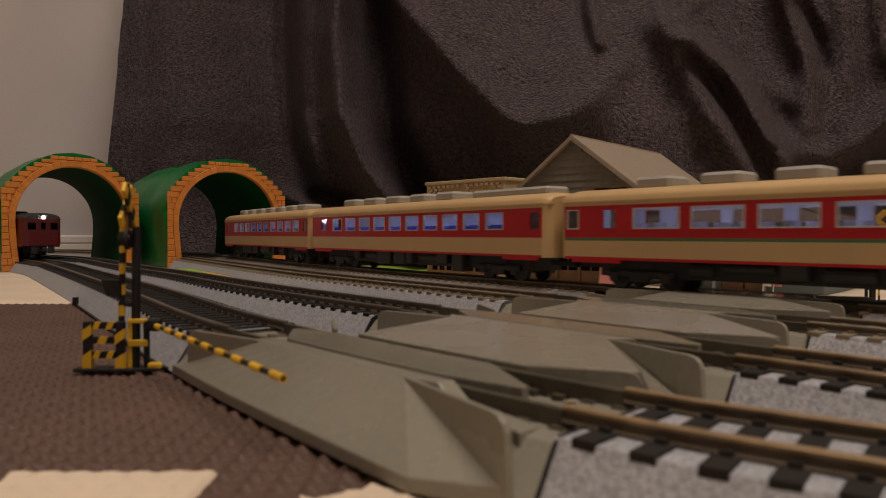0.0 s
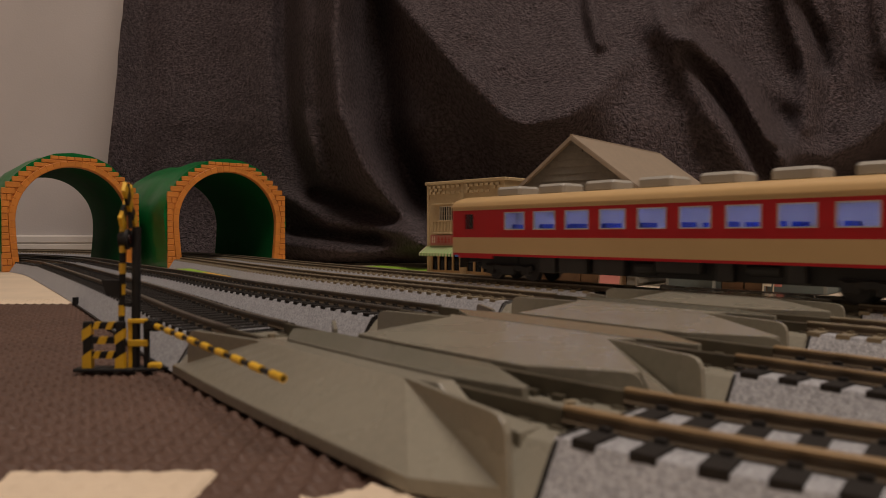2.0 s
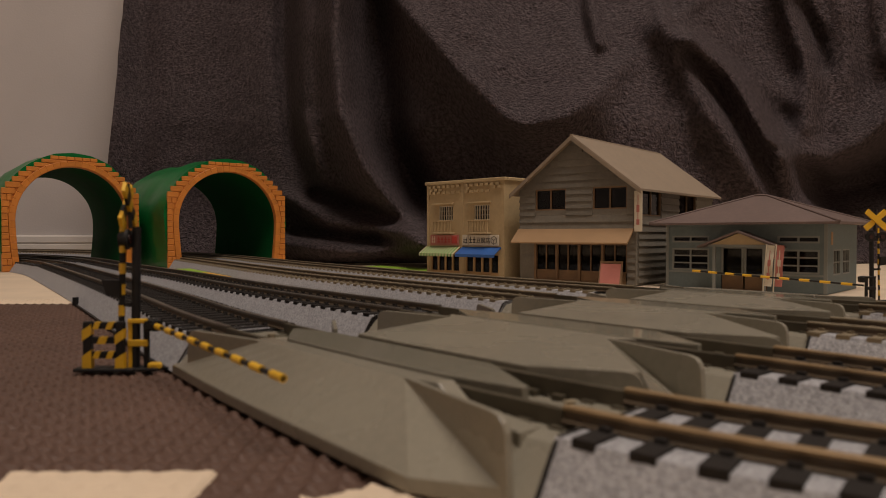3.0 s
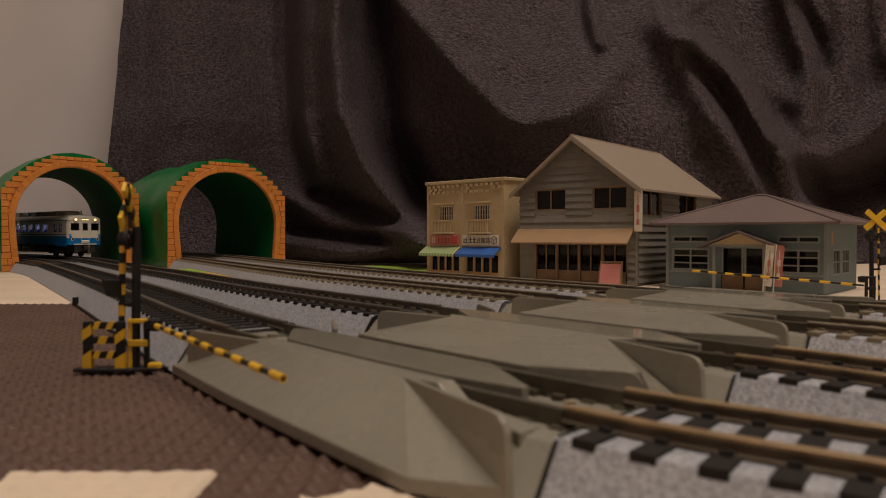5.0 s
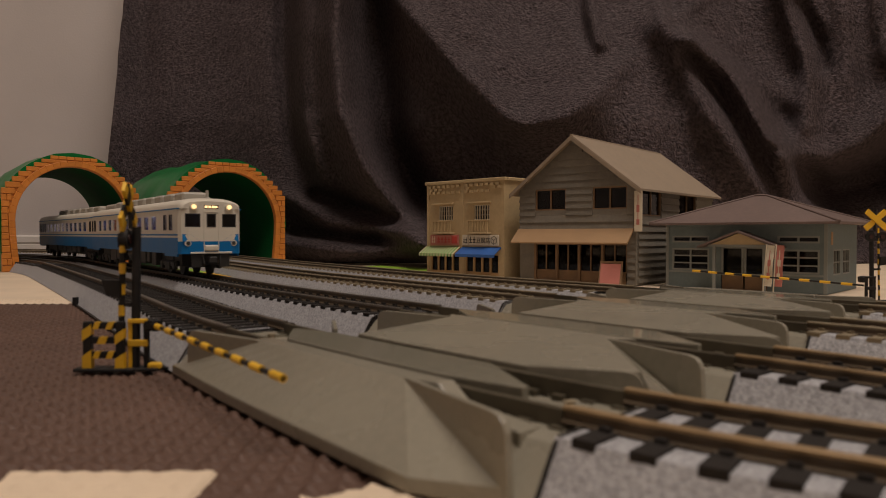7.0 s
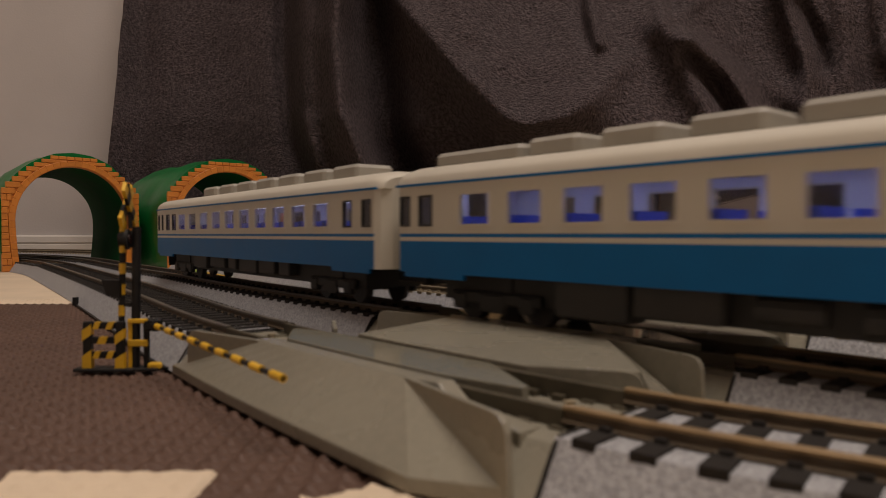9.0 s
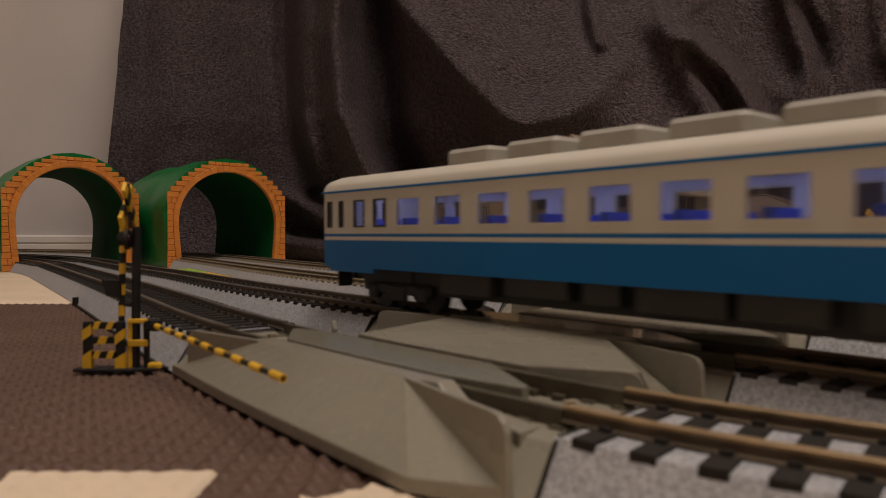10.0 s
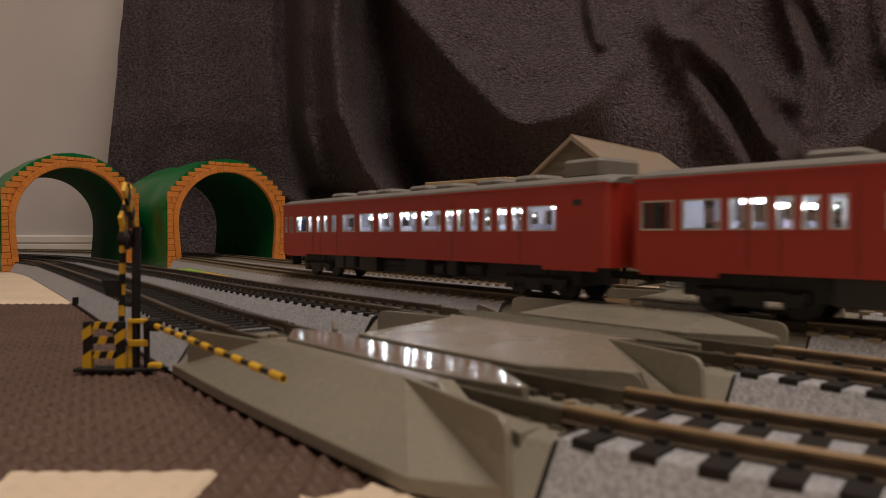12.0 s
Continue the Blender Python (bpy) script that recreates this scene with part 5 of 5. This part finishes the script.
    rod(bm, (W / 2, -6.5, P + 0.3), (W / 2, D + 6.5, P + 0.3), 1.0, 6)
    part("ridge_cap", bm, "house_roof", house)
    # upright sign at the corner
    sign = slab("hanging_sign", house, "sign_white", W - 0.2, W + 5.6, -3.4, -2.4, 38.5, 67, 0.2, "tall cream hanging sign")
    bars("sign_marks", sign, "sign_pink", W + 1.2, W + 4.2, 42, 64, 1, -3.4, 9)
    for z in (42, 63):
        slab("bracket", sign, "wood", W - 1.5, W + 0.2, -2.8, -2.0, z, z + 1)
    # drain pipe
    bm = bmesh.new()
    rod(bm, (W + 0.2, -0.9, 0.2), (W + 0.2, -0.9, E - 6), 0.6, 6)
    part("drain_pipe", bm, "house_grey", house)


wooden_house()


def poster_stand():
    st = empty("poster_stand", pose(0.1195, 0.503, 0, 0, 0, -28), "small wooden stand with a faded red poster before the house", "sign stand")
    bm = bmesh.new()
    for x in (-8, 7):
        prism(bm, [(x, -6, 0), (x + 1, -6, 0), (x + 1, 0, 17), (x, 0, 17)], [(x, 0, 0), (x + 1, 0, 0), (x + 1, 1.6, 17.4), (x, 1.6, 17.4)])
    part("frame", bm, "wood", st)
    bm = bmesh.new()
    prism(bm, [(-7, -6, 1.0), (7, -6, 1.0), (7, -1.1, 15.5), (-7, -1.1, 15.5)], [(-7, -5, 1.0), (7, -5, 1.0), (7, -0.4, 15.6), (-7, -0.4, 15.6)])
    part("poster", bm, "sign_pink", st, "faded red poster")
    slab("top_rail", st, "wood", -8, 8, -0.2, 1.6, 15.8, 17.4)


poster_stand()


def station():
    W, D, H, P = 102.0, 70.0, 44.0, 63.0
    st = empty("station_house", pose(0.157, 0.497, 0, 0, 0, -43), "grey-blue wooden station building with a brown hipped roof", "model house", "houses")
    wins = [(4, 30, 12, 27), (4, 30, 31, 35.5), (73.5, 98, 12, 27), (73.5, 98, 31, 35.5)]
    door = (38, 67.5, 0.0, 28.5)
    front = holed_wall("front_wall", st, "station_wall", 0, W, 0, H, 2.2, wins + [door])
    sw = [(14, 30, 11, 27), (36, 52, 11, 27)]
    side = holed_wall("side_wall", st, "station_wall", 2.2, D, 0, H, 2.2, sw, m=pose(W * S, 0, 0, 0, 0, 90))
    for a, b, c, d in sw:
        window(side, "station_trim", a, b, c, d, 0.3, 1, 1)
    slab("side_wall", st, "station_wall", 0, 2.2, 2.2, D, 0, H)
    slab("back_wall", st, "station_wall", 2.2, W - 2.2, D - 2.2, D, 0, H)
    # added wall behind the windows, its darkness painted on
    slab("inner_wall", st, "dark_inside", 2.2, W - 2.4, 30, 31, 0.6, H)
    slab("inner_floor", st, "wood", 2.2, W - 2.4, 2.2, D - 2.4, 0.2, 0.9)
    slab("corner_board", front, "station_trim", -0.4, 1.6, -0.5, 0, 0, H)
    slab("corner_board", front, "station_trim", W - 1.6, W + 0.4, -0.5, 0, 0, H)
    slab("sill_band", front, "station_trim", 1.6, 37, -0.4, 0, 10.4, 11.6)
    slab("sill_band", front, "station_trim", 68.5, W - 1.6, -0.4, 0, 10.4, 11.6)
    for a, b, c, d in wins:
        window(st, "station_trim", a, b, c, d, 0.3, 1, 2 if d < 30 else 0, t=1.1)
    for a, b in ((38, 52.6), (52.9, 67.5)):
        leaf = window(st, "station_trim", a, b, 9.5, 28.5, 0.6, 0, 0, "door_leaf", t=1.3)
        slab("kick_panel", leaf, "wood", a + 0.4, b - 0.4, 0.8, 1.6, 0.3, 9.4)
    # porch gable
    porch = None
    for sgn in (-1, 1):
        bm = bmesh.new()
        cx = 52.7
        ring = [(cx, 39.0), (cx + sgn * 26, 28.8), (cx + sgn * 26, 27.6), (cx, 37.6)]
        prism(bm, [(x, -12, z) for x, z in ring], [(x, 0, z) for x, z in ring])
        porch = part("porch_roof", bm, "station_roof", st)
    bm = bmesh.new()
    prism(bm, [(52.7, -9, 37.2), (35, -9, 29.9), (70.4, -9, 29.9)], [(52.7, -8, 37.2), (35, -8, 29.9), (70.4, -8, 29.9)])
    part("porch_gable", bm, "shop_cream", st, "cream porch gable")
    slab("porch_beam", st, "station_trim", 33, 72, -9.2, -7.8, 28.4, 29.8)
    for x in (36, 67.6):
        slab("porch_post", st, "station_trim", x, x + 1.8, -9.2, -7.6, 0.2, 28.4)
    # hipped roof with a soft sag and a thick edge
    bm = bmesh.new()
    o = 9.0
    lo = [(-o, -o), (W + o, -o), (W + o, D + o), (-o, D + o)]
    r0, r1 = bm.verts.new((W / 2 - 4, D / 2, P)), bm.verts.new((W / 2 + 4, D / 2, P))
    a = [bm.verts.new((x, y, H + 0.2)) for x, y in lo]
    b = [bm.verts.new((x, y, H - 1.2)) for x, y in lo]
    for f in ((a[0], a[1], r1, r0), (a[1], a[2], r1), (a[2], a[3], r0, r1), (a[3], a[0], r0), b[::-1],
              *[(b[i], b[(i + 1) % 4], a[(i + 1) % 4], a[i]) for i in range(4)]):
        bm.faces.new(f)
    roof = part("roof", bm, "station_roof", st)
    bm = bmesh.new()
    for p, q in ((lo[0], (W / 2 - 4, D / 2)), (lo[1], (W / 2 + 4, D / 2)), (lo[2], (W / 2 + 4, D / 2)), (lo[3], (W / 2 - 4, D / 2))):
        rod(bm, (*p, H + 0.3), (*q, P + 0.1), 0.8, 6)
    rod(bm, (W / 2 - 4, D / 2, P + 0.2), (W / 2 + 4, D / 2, P + 0.2), 0.9, 6)
    part("hip_cap", bm, "station_roof", roof)
    note = slab("notice", st, "sign_pink", 68.8, 72.6, -0.6, -0.1, 21, 27, 0.1, "small faded notice")
    bars("notice_marks", note, "ink_red", 69.2, 72.2, 22, 26, 1, -0.6, 2)
    mark = slab("wall_mark", side, "awning_tan", 8, 12, -0.3, 0, 30, 38, 0.1, "small orange mark")


station()


def banner(x, y, turn, lean, key, ink, label):
    b = empty("advertising_banner", pose(x, y, 0, 0, lean, turn), label, "banner", "banners")
    bm = bmesh.new()
    rod(bm, (0, 0, 0), (0, 0, 30.5), 0.45, 6)
    part("pole", bm, "sign_white", b)
    bm = bmesh.new()
    n = 10
    f = []
    for i in range(n + 1):
        z = 5 + 25 * i / n
        w = 0.5 * math.sin(i * 0.9)
        f.append(((0.5, w - 0.15, z), (4.6, w * 1.3 - 0.15, z), (4.6, w * 1.3 + 0.15, z), (0.5, w + 0.15, z)))
    for a, c in zip(f, f[1:]):
        prism(bm, a, c)
    cloth = part("cloth", bm, key, b)
    bars("cloth_marks", cloth, ink, 1.3, 3.8, 8, 27, 1, -0.8, 5)


banner(0.196, 0.434, -43, 4, "sign_white", "sign_pink", "white advertising banner with faded marks before the station")
banner(0.2005, 0.4300, -43, 3, "sign_pink", "sign_white", "red advertising banner before the station")


# ---- level crossing gates
def gate(x, y, arm_from, arm_to, sign_turn, fence_side, label):
    g = empty("crossing_gate", pose(x, y, 0), label, "crossing gate", "crossing gates")
    s = fence_side
    bm = bmesh.new()
    box(bm, -8, 8, -2.6, 2.6, 0, 1.0, 0, 0.3)
    box(bm, 4 if s > 0 else -14, 14 if s > 0 else -4, -1.4, 3.4, 0, 0.9, 0, 0.3)
    part("base_plate", bm, "black", g)
    def striped(name, p, q, r, n, first=0, fat=1.06):
        """A black bar with yellow bands on it; the bands may be thicker."""
        p, q = Vector(p), Vector(q)
        bm = bmesh.new()
        rod(bm, p, q, r, 8)
        core = part(name, bm, "black", g)
        for i in range(n):
            if (i + first) % 2:
                bm = bmesh.new()
                rod(bm, p + (q - p) * (i / n), p + (q - p) * ((i + 1) / n), r * fat, 10)
                part("band", bm, "yellow", core, "yellow band")
        return core
    # fence
    def slanted(core, quad):
        """A yellow band with slanting ends, a little proud of its flat bar."""
        bm = bmesh.new()
        prism(bm, [(a, -1.95, c) for a, c in quad], [(a, -0.05, c) for a, c in quad])
        part("band", bm, "yellow", core, "yellow band")
    for px_, runs in (((-4.5, ((1.0, 4.2), (8.2, 11.0))), (4.2, ((1.0, 3.4), (7.2, 9.8)))) if s > 0 else ()):
        bm = bmesh.new()
        box(bm, px_ - 1.15, px_ + 1.15, -1.8, -0.2, 0.8, 13.4, 0, 0.25)
        core = part("fence_post", bm, "black", g)
        for a, b in runs:
            slanted(core, [(px_ - 1.2, a), (px_ + 1.2, a + (0 if a < 2 else 1.7)), (px_ + 1.2, b + 1.7), (px_ - 1.2, b)])
    for z in ((12.3, 8.4, 4.5) if s > 0 else ()):
        bm = bmesh.new()
        box(bm, -3.35, 3.05, -1.7, -0.3, z - 0.9, z + 0.9, 0, 0.2)
        core = part("fence_rail", bm, "black", g)
        for a, b in ((-3.0, -1.5), (0.5, 2.1)) if z != 8.4 else ((-1.8, 0.4),):
            slanted(core, [(a, z - 0.95), (b, z - 0.95), (b + 0.8, z + 0.95), (a + 0.8, z + 0.95)])
    # motor frame in yellow
    for px_ in (6.4, 10.6):
        bm = bmesh.new()
        box(bm, s * px_ - 0.7, s * px_ + 0.7, -0.4, 0.8, 0.8, 14.0, 0, 0.2)
        part("frame_post", bm, "yellow" if px_ < 8 and s > 0 else "black", g)
    for z0, z1 in ((6.6, 8.4), (12.8, 14.0)):
        bm = bmesh.new()
        box(bm, min(s * 5.8, s * 11.2), max(s * 5.8, s * 11.2), -0.8, 0.4, z0, z1, 0, 0.2)
        part("frame_bar", bm, "yellow" if s > 0 else "black", g)
    bm = bmesh.new()
    box(bm, s * 12 - 2.2, s * 12 + 2.2, -0.8, 2.6, 10.6, 14.0, 0, 0.6)
    rod(bm, (s * 12, -1.4, 12.4), (s * 12, 3, 12.4), 1.3, 12)
    part("motor_box", bm, "black", g)
    bm = bmesh.new()
    box(bm, s * 12.5 - 1.8, s * 12.5 + 1.8, -0.6, 1.8, 0.2, 2.2, 0, 0.5)
    part("foot_block", bm, "yellow", g)
    # poles
    bm = bmesh.new()
    rod(bm, (s * 7.4, 0.6, 0.8), (s * 8.0, 0.6, 38.5), 1.15, 12)
    part("main_pole", bm, "black", g)
    striped("thin_pole", (s * 3.6, 0.2, 0.8), (s * 4.6, 0.2, 40), 0.85 if s > 0 else 0.5, 14, 0)
    bm = bmesh.new()
    box(bm, s * 5.5 - 2.2, s * 5.5 + 2.2, -0.3, 0.9, 17.2, 18.2)
    box(bm, s * 5.5 - 2.2, s * 5.5 + 2.2, -0.3, 0.9, 33, 34.4)
    part("pole_clamp", bm, "black", g)
    bm = bmesh.new()
    prism(bm, [(s * -0.4, -2, 24.4), (s * 4.4, -2, 24.4), (s * 4.4, -2, 19.8), (s * 1.0, -2, 20.2)], [(s * -0.4, 1, 24.4), (s * 4.4, 1, 24.4), (s * 4.4, 1, 19.8), (s * 1.0, 1, 20.2)])
    part("speaker_box", bm, "black", g)
    # lamps
    for sx in (-3.4, 3.4):
        d = Vector((math.cos(radians(sign_turn)), math.sin(radians(sign_turn)), 0))
        nrm = Vector((d.y, -d.x, 0))
        c = Vector((s * 5.8, 0.6, 35.2)) + d * sx
        bm = bmesh.new()
        rod(bm, c + nrm * 0.2, c + nrm * 1.0, 2.7, 18)
        rod(bm, c - nrm * 1.6, c + nrm * 0.2, 1.7, 14)
        lamp = part("signal_lamp", bm, "black", g)
        bm = bmesh.new()
        rod(bm, c + nrm * 1.0, c + nrm * 1.3, 1.3, 14)
        part("lens", bm, "lens_red", lamp)
    bm = bmesh.new()
    c = Vector((s * 5.8, 0.6, 35.2))
    rod(bm, c - d * 4, c + d * 4, 0.6, 8)
    part("lamp_arm", bm, "black", g)
    # crossed warning boards
    for tilt in (38, -38):
        bm = bmesh.new()
        m = pose(s * 5.8, 0.2, 44.2, 0, 0, sign_turn) @ pose(0, 0, 0, 0, tilt, 0)
        for i in range(5):
            a = -7.6 + i * 15.2 / 5
            vs = box(bm, a, a + 15.2 / 5, -1.0 if tilt > 0 else -0.1, -0.1 if tilt > 0 else 0.8, -1.5, 1.5, 1 if i % 2 == 0 or fence_side < 0 else 0)
            bmesh.ops.transform(bm, matrix=m, verts=vs)
        part("warning_board", bm, ["black", "yellow"], g, "yellow crossed warning board")
    bm = bmesh.new()
    rod(bm, (s * 6.4, 0.5, 38), (s * 5.8, 0.5, 50), 0.6, 8)
    part("sign_pole", bm, "black", g)
    striped("barrier_arm", arm_from, arm_to, 0.52, 18, 0, 1.5)
    return g


gate(-0.0899, 0.189, (12.5, -1.0, 12.6), (63.0, -70, 12.2), 101, 1, "black and yellow crossing gate with its arm lowered, beside the ramp")
gate(0.2385, 0.381, (-12, 0, 9.0), (-76, 80, 12.8), 8, -1, "black and yellow crossing gate with its arm lowered, before the station")


# ---- coloured boards lying on the mats
def board_sheet(points, z, key, name, label):
    bm = bmesh.new()
    prism(bm, [(x, y, -0.2) for x, y in points], [(x, y, z) for x, y in points])
    tagged(part(name, bm, key), label, "board")


board_sheet([(-100, 775), (-70, 800), (10, 700), (-4, 640), (-24, 630)], 1.2, "lime", "green_board", "thin lime green board lying behind the track")
board_sheet([(-216, 574), (-207, 580), (-172, 520), (-181, 514)], 8.6, "lime", "green_strip", "narrow lime green plastic strip lying between the tracks")
board_sheet([(-180.6, 513.2), (-171.6, 519.2), (-141, 470), (-149, 465)], 8.6, "yellow", "orange_strip", "narrow orange plastic strip lying between the tracks")


# ---- what moves
def car_pose(k, s):
    p, q = along(k, s - 90), along(k, s + 90)
    c, h = (p + q) / 2, q - p
    return pose(c.x * S, c.y * S, RAIL_Z * S, 0, 0, math.degrees(math.atan2(h.y, h.x)))


def motions():
    for k, thing, times in TRAINS:
        ts, ss = [t for t, _ in times], [s for _, s in times]
        rows = []
        for i in range(61):
            t = 0.2 * i
            # average over a short while, so that changes of pace are gentle
            s = sum(float(np.interp(min(12, max(0, t + d)), ts, ss)) for d in (-0.1, 0, 0.1)) / 3 if 0 < t < 12 else float(np.interp(t, ts, ss))
            rows.append((t, car_pose(k, s)))
        walk(thing, rows)


motions()
